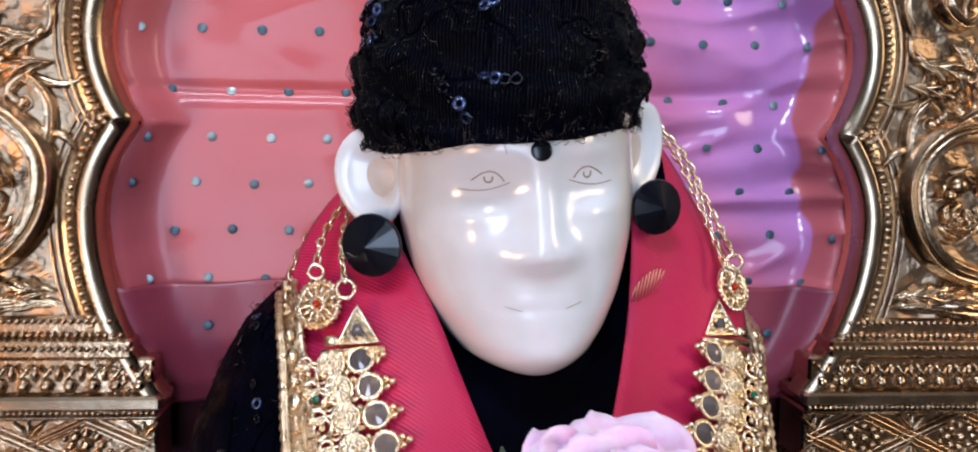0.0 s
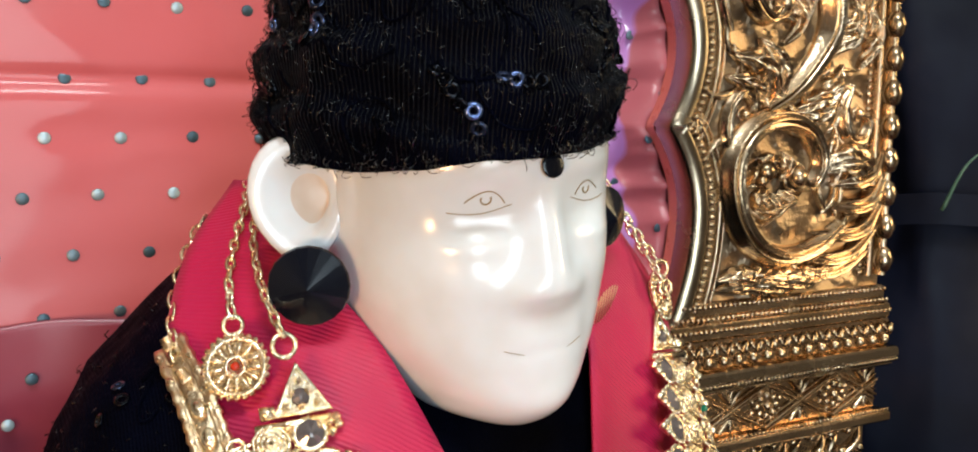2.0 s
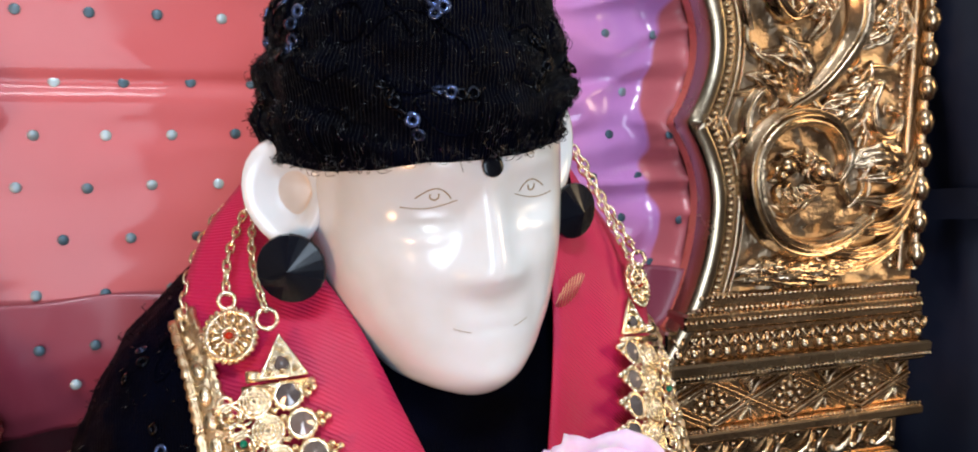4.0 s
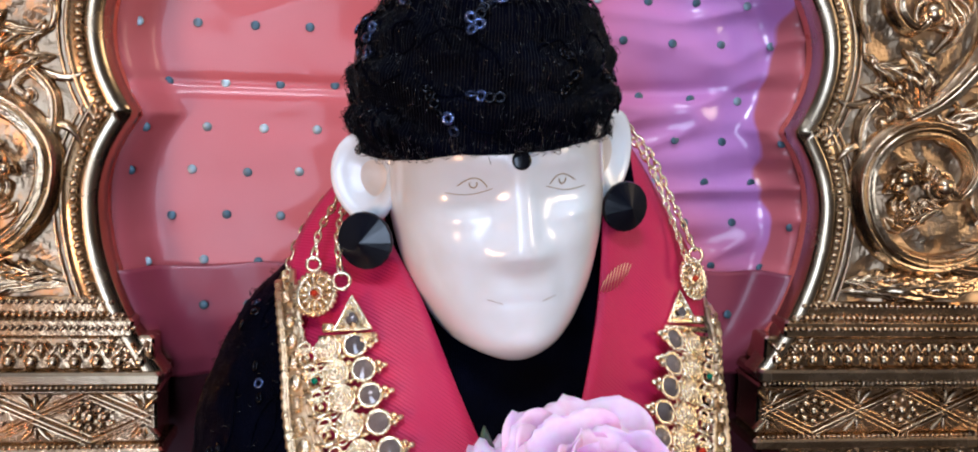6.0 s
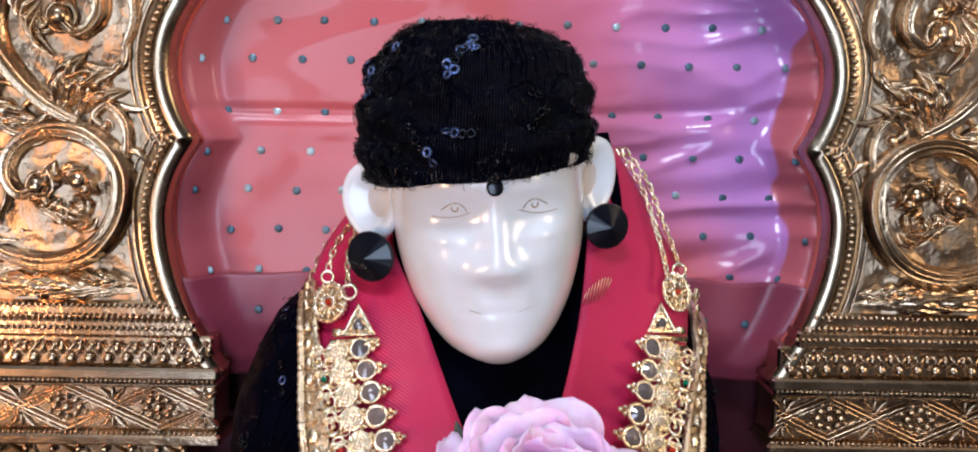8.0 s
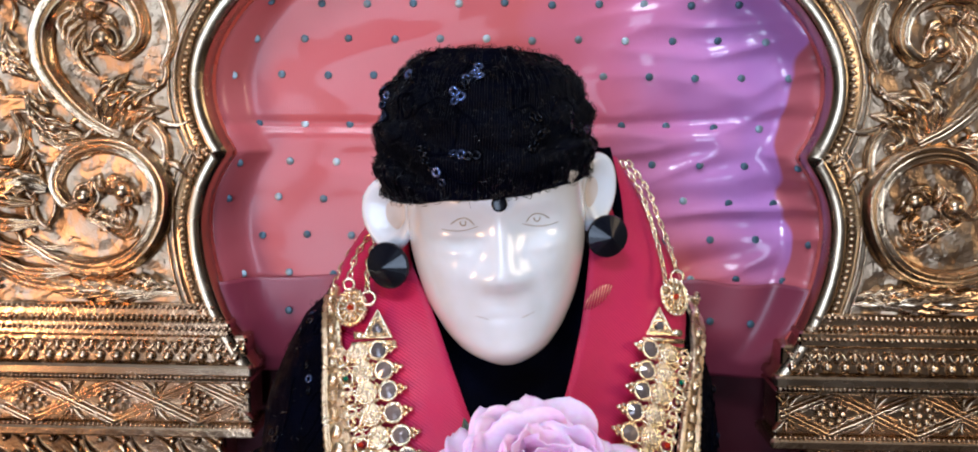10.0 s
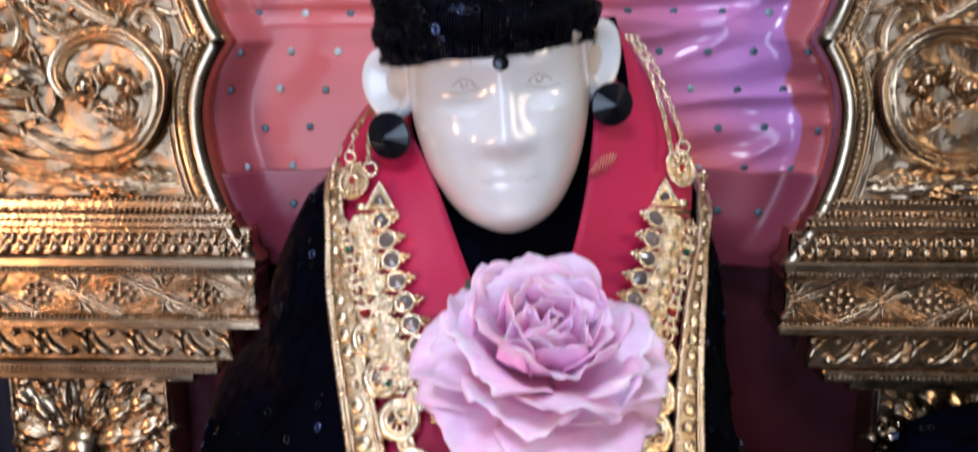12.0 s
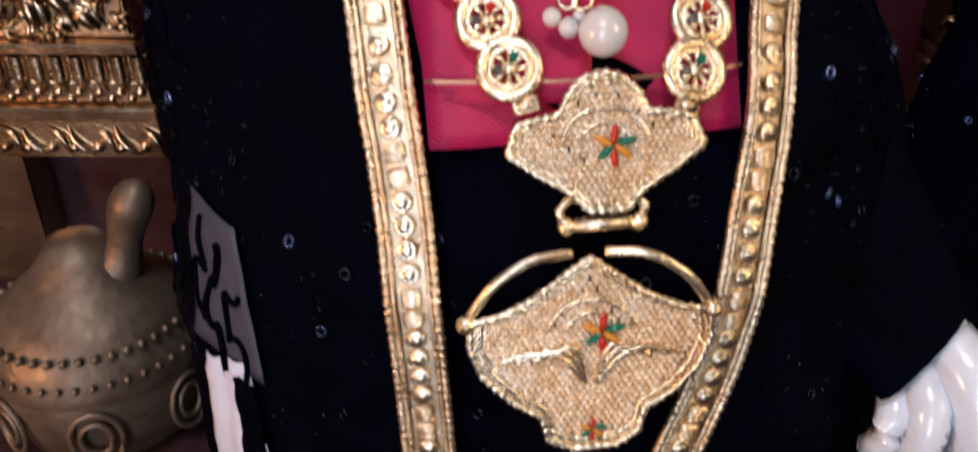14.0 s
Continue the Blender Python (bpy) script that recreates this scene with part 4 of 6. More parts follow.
single("forehead_dot", stud, STUD, "small round black dot stuck on the marble forehead", "ornament", at=Matrix.Translation(p) @ pose(0, 0, 0, 84, 0, 0))


def earring(centre, r, yaw, pitch):
    """A round black stud cut to a many-sided low cone."""
    m = Matrix.Translation(centre) @ pose(0, 0, 0, 0, 0, yaw) @ pose(0, 0, 0, 90 + pitch, 0, 0)
    t = thing("earring", "round black faceted glass ear stud", "earring", "pair of ear studs", at=m)
    sh = Shape().lathe([(0.00001, 0.0046), (r * 0.97, 0.0008), (r, 0.0), (r * 0.97, -0.0012), (r * 0.2, -0.003)], 20, smooth=False)
    part("stone", sh, STUD, t)
    part("post", Shape().lathe([(0.0012, -0.0028), (0.0012, -0.009), (0.00001, -0.0095)], 8), JEWEL, t, "gold post")


earring((-0.0525, -0.1180, 0.3900), 0.0096, -24, 4)
earring((0.0350, -0.1110, 0.4020), 0.0088, 18, 2)

# ---- black turban ----
turban = thing("turban", "black net turban with loose metallic threads and sequins", "turban")


def turban_point(t, k):
    """t round, k from the hem (0) to the crown (1)."""
    prof_r = np.interp(k, [0, 0.12, 0.35, 0.6, 0.8, 0.92, 1.0], [0.955, 1.0, 1.0, 0.94, 0.79, 0.54, 0.02])
    prof_z = np.interp(k, [0, 0.12, 0.35, 0.6, 0.8, 0.92, 1.0], [0.0, 0.007, 0.020, 0.035, 0.0475, 0.0535, 0.055])
    x, y = 0.0435 * prof_r * math.cos(t), prof_r * math.sin(t) * (0.0545 if math.sin(t) < 0 else 0.050)
    hem = 0.4204 + ((0.15 * x + 2.6 * x * x) if x < 0 else (0.09 * x + 1.4 * x * x)) * (1 - k) + 0.006 * max(0.0, math.sin(t)) * (1 - k)
    crease = 0.0011 * math.sin(26 * k + 3.0 * math.cos(t + 0.6) + 1.2 * math.sin(3 * t)) * (1 if k < 0.9 else 0.3)
    crease += 0.0022 * noise.noise(Vector((x * 55, y * 55, k * 6))) + 0.0009 * noise.noise(Vector((x * 160, y * 160, k * 18)))
    g = 1 + crease / 0.047
    return Vector((-0.0150 + x * g, -0.1040 + y * g, hem + prof_z + crease * 0.6))


rows = [[turban_point(2 * math.pi * j / 140, k) for j in range(140)] for k in np.concatenate([np.linspace(0, 0.9, 60), np.linspace(0.92, 1.0, 8)])]
hem_in = [[(p - Vector((-0.015, -0.104, p.z))) * 0.93 + Vector((-0.015, -0.104, p.z + 0.003)) for p in rows[0]]]
part("cloth", Shape().grid(hem_in + rows, close_v=True), BLACK, turban)


def turban_frame(t, k, off):
    p, a, b = turban_point(t, k), turban_point(t + 0.03, k), turban_point(t, min(1, k + 0.02))
    out = (a - p).cross(b - p).normalized()
    up = (b - p).normalized()
    m = Matrix((up.cross(out), up, out)).transposed().to_4x4()
    m.translation = p + out * off
    return m


ringlet = Shape().lathe([(0.0007, -0.0002), (0.0008, 0.0002), (0.0013, 0.0005), (0.0020, 0.0001), (0.0019, -0.0002)], 14).mesh("sequin", SEQUIN)
for chain in range(15):
    t, k = rng.uniform(math.pi * 0.98, math.pi * 2.02), rng.uniform(0.08, 0.9)
    a = rng.uniform(-0.5, 0.5)
    for i in range(rng.randint(2, 6)):
        t, k = t + 0.062 * math.cos(a), k + 0.05 * math.sin(a)
        a += rng.uniform(-0.7, 0.7)
        if 0.04 < k < 0.93:
            part("sequin", ringlet, SEQUIN, turban, at=turban_frame(t, k, 0.0009) @ pose(0, 0, 0, rng.uniform(-22, 22), rng.uniform(-22, 22), 0))
for chain in range(16):
    t, k, a = rng.uniform(math.pi * 0.95, math.pi * 2.05), rng.uniform(0.05, 0.9), rng.uniform(0, 6.28)
    pts, bend = [], rng.uniform(-0.35, 0.35)
    for i in range(26):
        t, k = t + 0.030 * math.cos(a), min(0.95, max(0.02, k + 0.024 * math.sin(a)))
        a += bend + rng.uniform(-0.3, 0.3)
        pts.append(turban_frame(t, k, rng.uniform(0.0002, 0.0008)).translation)
    part("embroidery_cord", Shape().tube(pts, 0.00042, 4), BLACK, turban, "meandering black corded embroidery")
ribs = Shape()
for j in range(150):
    t = math.pi * (0.95 + 1.10 * j / 149)
    k0, k1 = rng.uniform(0.0, 0.15), rng.uniform(0.6, 0.93)
    ribs.tube([turban_frame(t + 0.05 * k, k, 0.00012).translation for k in np.linspace(k0, k1, 26)], 0.00016, 3)
tagged(part("net_ribs", ribs, NET, turban, "fine dark ribs of the net"), kind="stuff")
sh = Shape()
for i in range(2300):
    t, k = rng.uniform(math.pi * 0.80, math.pi * 2.20), rng.random() ** 0.9
    if rng.random() < 0.12:
        k = rng.uniform(0.0, 0.05)
    m = turban_frame(t, min(0.97, k), 0.0)
    a, l, h, turn = rng.uniform(0, 6.28), rng.uniform(0.0012, 0.0042), rng.uniform(0.0003, 0.0019), rng.uniform(-5, 5)
    x = y = 0.0
    pts = []
    for q in range(8):
        u = q / 7
        pts.append(m @ Vector((x, y, h * (1 - (2 * u - 1) ** 2) - 0.0001)))
        x, y = x + l / 7 * math.cos(a + turn * u), y + l / 7 * math.sin(a + turn * u)
    sh.tube(pts, 0.00010, 3)
tagged(part("loose_threads", sh, THREAD, turban, "glinting black loose threads"), kind="stuff")
rows = []
for u in np.linspace(0, 1, 20):
    c = Vector((0.0335 + 0.006 * math.sin(math.pi * u) - 0.006 * u, -0.080 - 0.022 * u, 0.436 - 0.080 * u))
    rows.append([c + Vector(((k - 0.5) * 0.013 * (0.35 + 0.65 * math.sin(math.pi * min(1, 0.12 + 0.88 * u)) ** 0.5) + 0.001 * math.sin(5 * k + 3 * u), (0.5 - k) * 0.006 + 0.002 * math.sin(6 * k), 0)) for k in np.linspace(0, 1, 8)])
part("tail", Shape().sheet(rows, 0.0015), BLACK, turban)

# ---- black robe ----
robe = thing("robe", "black navy net robe with scattered ring sequins", "robe")


def robe_point(t, z):
    """t round from one side over the front; behind it lies close to the throne's back."""
    left = math.cos(t) < 0
    w = np.interp(z, ZS, WL if left else WR)
    c, q = math.cos(t), math.sin(t)
    x = CX + w * math.copysign(abs(c) ** (2 / 2.6), c)
    if q < 0:
        y = YB - (YB - np.interp(z, ZS, FY)) * abs(q) ** (2 / 2.6)
    else:
        y = YB + (0.050 if z < 0.37 else np.interp(z, [0.37, 0.43], [0.05, 0.012])) * abs(q) ** 0.8
    side = min(1.0, max(0.0, (abs(x - CX) - 0.055) / 0.04))
    fold = side * (0.0060 * noise.noise(Vector((x * 16, y * 16, z * 22))) + 0.0015 * noise.noise(Vector((x * 60, y * 60, z * 80))))
    elbow = 0.015 * min(1.0, max(0.0, (0.291 - z) / 0.010)) * min(1.0, max(0.0, (z - 0.17) / 0.09)) * max(0.0, -c) ** 2 + 0.010 * bell(z, 0.19, 0.03) * max(0.0, c) ** 3
    return Vector((x + c * (fold + elbow), y + min(q, 0) * fold, z))


rows = [[robe_point(2 * math.pi * j / 160, z) for j in range(160)] for z in np.linspace(0.062, 0.43, 110)]
part("cloth", Shape().grid(rows, close_v=True), BLACK, robe)
ring_b = Shape().lathe([(0.0008, -0.0002), (0.0009, 0.0002), (0.0014, 0.0005), (0.0020, 0.0001), (0.0019, -0.0002)], 14).mesh("sequin", SEQUIN)
for i in range(150):
    t, z = rng.uniform(math.pi, 2 * math.pi), rng.uniform(0.09, 0.365)
    p, a, b = robe_point(t, z), robe_point(t + 0.02, z), robe_point(t, z + 0.004)
    if -0.075 < p.x < 0.07 and z > 0.2:
        continue
    out = (a - p).cross(b - p).normalized()
    m = out.to_track_quat("Z", "Y").to_matrix().to_4x4()
    m.translation = p + out * 0.0006
    part("sequin", ring_b, SEQUIN, robe, at=m @ pose(0, 0, 0, rng.uniform(-20, 20), rng.uniform(-20, 20), 0))
sh = Shape()
for i in range(1500):
    t, z = rng.uniform(math.pi * 0.95, math.pi * 2.05), rng.uniform(0.09, 0.385)
    p = robe_point(t, z)
    if -0.07 < p.x < 0.065 and z > 0.2:
        continue
    d = Vector((math.cos(t), math.sin(t), 0))
    a, l = rng.uniform(0, 6.28), rng.uniform(0.001, 0.003)
    e = Vector((-d.y * math.cos(a), d.x * math.cos(a), math.sin(a)))
    sh.tube([p + e * l * u + d * (0.0012 * math.sin(math.pi * u)) for u in (0, 0.5, 1)], 0.00013, 3)
tagged(part("loose_threads", sh, THREAD, robe), kind="stuff")

def robe_cord(t, z, a, bend):
    pts = []
    for i in range(22):
        t, z = t + 0.022 * math.cos(a), min(0.385, max(0.09, z + 0.0026 * math.sin(a)))
        a += bend + rng.uniform(-0.3, 0.3)
        p = robe_point(t, z)
        pts.append(p + Vector((math.cos(t), math.sin(t), 0)) * 0.0006)
    return Shape().tube(pts, 0.00045, 4)


for i in range(46):
    t = rng.uniform(math.pi * 1.0, math.pi * 1.30) if i % 2 else rng.uniform(math.pi * 1.70, math.pi * 2.0)
    part("embroidery_cord", robe_cord(t, rng.uniform(0.11, 0.37), rng.uniform(0, 6.28), rng.uniform(-0.35, 0.35)), BLACK, robe)

rows = []
for z in np.linspace(0.176, 0.128, 14):
    rows.append([robe_point(t, z) + Vector((-0.0006, -0.0014, 0)) for t in np.linspace(math.pi * 1.245, math.pi * (1.328 + 0.35 * (0.18 - z)), 12)])
lace = part("lace_inset", Shape().sheet(rows, 0.0003), LACE_GREY, robe, "grey lining seen through black lace")
sh = Shape()
for k in range(3):
    a0, z0 = math.pi * (1.262 + 0.026 * k), 0.170 - 0.006 * (k % 3)
    sh.tube([robe_point(a0 + 0.030 * math.sin(7 * u + k) + 0.012 * math.cos(17 * u), z0 - 0.036 * u + 0.004 * math.sin(15 * u + 2 * k)) + Vector((-0.0008, -0.0022, 0)) for u in np.linspace(0, 1, 40)], 0.0010 + 0.0004 * (k % 2), 5)
part("lace_cord", sh, BLACK, lace)

rows = []
for z in np.linspace(0.1265, 0.064, 16):
    rows.append([robe_point(t, z) + Vector((-0.0006, -0.0014 - 0.0010 * math.sin(60 * t), 0.004 * math.sin(14 * t) * (1 if z > 0.12 else 0))) for t in np.linspace(math.pi * 1.262, math.pi * (1.325 + 0.9 * (0.1265 - z)), 14)])
skirt = part("underskirt", Shape().sheet(rows, 0.0004), WHITE_CLOTH, robe, "white cloth showing below the lace")
sh = Shape()
for k in range(6):
    sh.tube([robe_point(math.pi * (1.322 + 0.85 * (0.1265 - z)) + 0.022 * math.sin(170 * z + 1.3 * k) - 0.010 * k, z) + Vector((-0.0008, -0.0030, 0)) for z in np.linspace(0.125, 0.066, 30)], 0.0010 + 0.0004 * (k % 2), 5)
part("lace_cord", sh, BLACK, skirt)

rows = []
axis = smooth_path([(0.070, -0.145, 0.182), (0.094, -0.170, 0.158), (0.112, -0.190, 0.136), (0.1165, -0.195, 0.130)], 16)
for i, c in enumerate(axis):
    u = i / 15
    rows.append([Vector(c) + (0.030 - 0.014 * u) * (1 + 0.10 * math.sin(3 * a + 2 * u)) * (math.cos(a) * Vector((0.62, 0.0, 0.78)) + math.sin(a) * Vector((0.45, 0.78, 0.40))) for a in np.linspace(0, 2 * math.pi, 28, endpoint=False)])
part("sleeve", Shape().grid(rows, close_v=True), BLACK, robe)

# ---- crimson silk scarf ----
scarf = thing("scarf", "crimson silk scarf with gold woven motifs round the neck", "scarf")


def scarf_panel(inner, outside, n=60, k=14, ripple=0.0008, phase=0.0):
    a, b = smooth_path(inner, n), smooth_path(outside, n)
    rows = []
    for i in range(n):
        row = []
        for j in range(k):
            u = j / (k - 1)
            p = Vector(a[i]).lerp(Vector(b[i]), u)
            p.y -= 0.004 * math.sin(math.pi * u) * (1 if i < n * 0.5 else 0.3) + ripple * math.sin(9 * u + i * 0.12 + phase)
            row.append(p)
        rows.append(row)
    return Shape().sheet(rows, -0.0009)


def on(x, z, off):
    return (x, front(x, z, off), z)


inner_r = [(0.031, -0.080, 0.434), (0.029, -0.104, 0.402), (0.0255, -0.118, 0.372), (0.0175, -0.134, 0.340), (0.004, -0.156, 0.312), (-0.020, -0.170, 0.290), on(-0.034, 0.255, 0.005), on(-0.0315, 0.230, 0.005), on(-0.0290, 0.207, 0.005)]
outer_r = [(0.043, -0.062, 0.431), (0.058, -0.074, 0.404), (0.070, -0.095, 0.372), on(0.066, 0.340, 0.003), on(0.060, 0.312, 0.003), on(0.052, 0.285, 0.004), on(0.0455, 0.252, 0.005), on(0.0460, 0.230, 0.005), on(0.0480, 0.209, 0.005)]
part("drape", scarf_panel(inner_r, outer_r), SILK, scarf)
inner_l = [(-0.045, -0.084, 0.412), (-0.046, -0.100, 0.395), (-0.034, -0.122, 0.372), (-0.0195, -0.139, 0.338), (-0.006, -0.159, 0.310), on(0.006, 0.285, 0.0035), on(0.010, 0.250, 0.003), on(0.010, 0.217, 0.003)]
outer_l = [(-0.057, -0.066, 0.411), (-0.072, -0.076, 0.393), (-0.080, -0.092, 0.372), on(-0.070, 0.338, 0.003), on(-0.062, 0.310, 0.003), on(-0.050, 0.285, 0.0035), on(-0.039, 0.250, 0.003), on(-0.029, 0.217, 0.003)]
part("drape", scarf_panel(inner_l, outer_l, phase=2.0), SILK, scarf)
# woven leaf and the gold stripe near the hem
sh = Shape()
for i in range(9):
    c = Vector((0.0312 + 0.0012 * (i - 4), -0.1172 + 0.0004 * (i - 4), 0.3785 + 0.0006 * (i - 4)))
    h = 0.0052 * math.sqrt(max(0.05, 1 - ((i - 4) / 4.6) ** 2))
    sh.tube([c + Vector((-0.0006, 0, -h * 0.8)), c + Vector((0.0008, -0.0002, h * 0.8))], 0.00019, 4)
part("woven_leaf", sh, ZARI, scarf, "gold woven leaf motif")
sh = Shape().tube([on(-0.030 + 0.077 * i / 30, 0.2225 + 0.001 * i / 30, 0.0066) for i in range(31)], 0.0005, 4)
part("stripe", sh, ZARI, scarf, "thin gold woven stripe")

# ---- rose ----
ROSE = Matrix.Translation((0.0062, -0.190, 0.3190)) @ pose(0, 0, 0, 31, 4, 6) @ Matrix.Diagonal((1.03, 1.0, 1.02, 1))
rose = thing("rose", "large pink lilac rose in full bloom on the scarf", "rose", at=ROSE)


def petal(length, width, rise, curl, cup, seed, nu=18, nv=19):
    """A broad blunt petal that leaves its base flat, rises by degrees, ruffles and rolls back at its notched lip."""
    y = z = 0.0
    rows, last = [], 0.04
    for i in range(nu):
        u = 0.04 + 1.12 * i / (nu - 1)
        slope = rise * min(u, 0.7) - curl * max(0.0, u - 0.70) * 2.4
        y, z, last = y + (u - last) * length * math.cos(slope), z + (u - last) * length * math.sin(slope), u
        half = width * max(0.02, 1 - (abs(u - 0.66) / 0.66) ** 2.8) ** 0.45 * (0.42 + 0.58 * min(1.0, u / 0.55))
        row = []
        for j in range(nv):
            v = 2 * j / (nv - 1) - 1
            lip = max(0.0, u - 0.40)
            edge = max(lip, 0.55 * abs(v) ** 2 * min(1.0, u * 1.6))
            wave = 0.0048 * edge * (noise.noise(Vector((v * 1.7 + seed, u * 1.4, seed * 1.7))) * 1.5 + 0.5 * noise.noise(Vector((v * 4.2 + seed, u * 2.5, seed))))
            dent = -0.0035 * lip ** 2 * (0.3 + noise.noise(Vector((v * 2.2 + seed, 3.3, seed))) + 0.5 * noise.noise(Vector((v * 6.5 + seed, 1.3, seed)))) * 1.6
            row.append((half * v + 0.3 * wave, y + dent - 0.12 * half * v * v * u, z + cup * half * v * v + wave))
        rows.append(row)
    return Shape().sheet(rows, 0.0003)


def whorl(count, r, length, width, tilt, rise, curl, cup, height, start):
    for i in range(count):
        a = start + 360 * i / count + rng.uniform(-15, 15)
        k = rng.uniform(0.90, 1.12)
        m = pose(0, 0, height + rng.uniform(-0.001, 0.001), 0, 0, a) @ Matrix.Translation((0, r, 0)) @ pose(0, 0, 0, tilt + rng.uniform(-6, 6), rng.uniform(-7, 7), rng.uniform(-8, 8))
        part("petal", petal(length * k, width * k, rise, curl, cup, rng.uniform(0, 40)), PETAL, rose, at=m)


whorl(6, 0.004, 0.0315, 0.0205, -4, 0.45, 0.70, 0.05, 0.0000, 10)
whorl(6, 0.004, 0.0300, 0.0200, 6, 0.65, 0.70, 0.14, 0.0022, 40)
whorl(6, 0.004, 0.0280, 0.0190, 17, 0.80, 0.65, 0.22, 0.0042, 8)
whorl(5, 0.004, 0.0250, 0.0175, 30, 0.90, 0.60, 0.32, 0.0058, 36)
whorl(5, 0.004, 0.0220, 0.0150, 44, 0.90, 0.50, 0.42, 0.0068, 12)
whorl(4, 0.004, 0.0190, 0.0125, 58, 0.85, 0.35, 0.55, 0.0074, 44)
whorl(3, 0.0025, 0.0165, 0.0095, 70, 0.80, 0.25, 0.65, 0.0078, 20)
part("calyx", Shape().lathe([(0.0001, -0.010), (0.006, -0.008), (0.009, -0.002), (0.006, 0.002)], 12), LEAF, rose)


def leaf(p, q, width):
    a, b = Vector(p), Vector(q)
    d = b - a
    side = d.cross(Vector((0, -1, 0.2))).normalized()
    rows = []
    for i in range(12):
        u = i / 11
        w = width * math.sin(math.pi * min(1, 0.05 + 0.95 * u)) ** 0.8 * (1 - 0.4 * u) + 0.0002
        rows.append([a + d * u + side * (w * v) + Vector((0, -0.0015 * (1 - v * v) - 0.002 * u * u, 0)) for v in np.linspace(-1, 1, 7)])
    part("leaf", Shape().sheet(rows, 0.0003), LEAF, rose, "dark green leaf", at=ROSE.inverted())


leaf((-0.014, -0.158, 0.318), (-0.0185, -0.166, 0.345), 0.0038)
leaf((0.004, -0.176, 0.296), (-0.001, -0.190, 0.277), 0.0080)

# ---- gold braid trim down the robe ----
def along(pts, n):
    """Poses spread along a line on the figure's front: local y runs down the line."""
    path = smooth_path([(x, 0, z) for x, z in pts], n)
    out = []
    for i, (x, _, z) in enumerate(path):
        a, b = path[max(0, i - 1)], path[min(n - 1, i + 1)]
        m = lie(x, z, 0.0)
        d = Vector((b[0], front(b[0], b[2]), b[2])) - Vector((a[0], front(a[0], a[2]), a[2]))
        nrm = m.to_3x3() @ Vector((0, 0, 1))
        d = (d - nrm * d.dot(nrm)).normalized()
        q = Matrix((d.cross(nrm), d, nrm)).transposed().to_4x4()
        q.translation = m.translation + Vector((0, -0.0062, 0.0008))
        out.append(q)
    return out


def braid_trim(pts, label):
    t = thing("braid_trim", label, "trim", "braid trims of the robe")
    n = 110
    ms = along(pts, n)
    off = 0.0010
    half = lambda m: float(np.interp(m.translation.z, [0.28, 0.365], [0.0066, 0.0036]))
    rows = [[m @ Vector((half(m) * u, 0, off + 0.0006 * (1 - u * u))) for u in (-1, -0.5, 0, 0.5, 1)] for m in ms]
    part("ribbon", Shape().sheet(rows, 0.0006), BRAID, t)
    for u, r in ((-0.95, 0.00115), (-0.70, 0.0007), (0.70, 0.0007), (0.95, 0.00115)):
        fine = along(pts, 330)
        sh = Shape().tube([m @ Vector((half(m) * u, 0, off + 0.0012)) for m in fine], [r * (1.0 + 0.28 * math.sin(i * 2.1)) for i in range(330)], 6)
        part("edge_cord", sh, BRAID, t)
    disc = Shape().lathe([(0.0, 0.0018), (0.0014, 0.0019), (0.0018, 0.0013), (0.0023, 0.0016), (0.0028, 0.0010), (0.0029, 0.0)], 12)
    disc = disc.mesh("bead", JEWEL)
    block = Shape().box((-0.0026, -0.0022, 0), (0.0026, 0.0022, 0.0016), 0.0006)
    for k in range(-2, 3):
        block.tube([(-0.0024, 0.0009 * k, 0.0016), (0.0024, 0.0009 * k, 0.0016)], 0.00032, 4)
    block = block.mesh("bead", JEWEL)
    count = 50
    for i, m in enumerate(along(pts, count)):
        part("bead", disc if (i // 2) % 3 else block, JEWEL, t, at=m @ Matrix.Translation((0, 0, off + 0.0008)) @ pose(0, 0, 0, rng.uniform(-4, 4), rng.uniform(-4, 4), rng.uniform(-8, 8)) @ Matrix.Diagonal((half(m) / 0.0066, 1, 1, 1)))


braid_trim([(-0.0785, 0.3710), (-0.0740, 0.352), (-0.0715, 0.336), (-0.0660, 0.316), (-0.0580, 0.291), (-0.0508, 0.2677), (-0.0458, 0.2500), (-0.0395, 0.2215), (-0.0352, 0.194), (-0.0327, 0.165), (-0.0305, 0.130), (-0.0290, 0.098)],
           "gold thread braid with round and square beads on the black robe")
braid_trim([(0.0790, 0.3660), (0.0745, 0.352), (0.0698, 0.336), (0.0636, 0.305), (0.0600, 0.273), (0.0565, 0.240), (0.0545, 0.2300), (0.0536, 0.210), (0.0512, 0.191), (0.0478, 0.165), (0.0440, 0.148), (0.0365, 0.124), (0.0290, 0.098)],
           "gold thread braid that bends inward on the black robe")

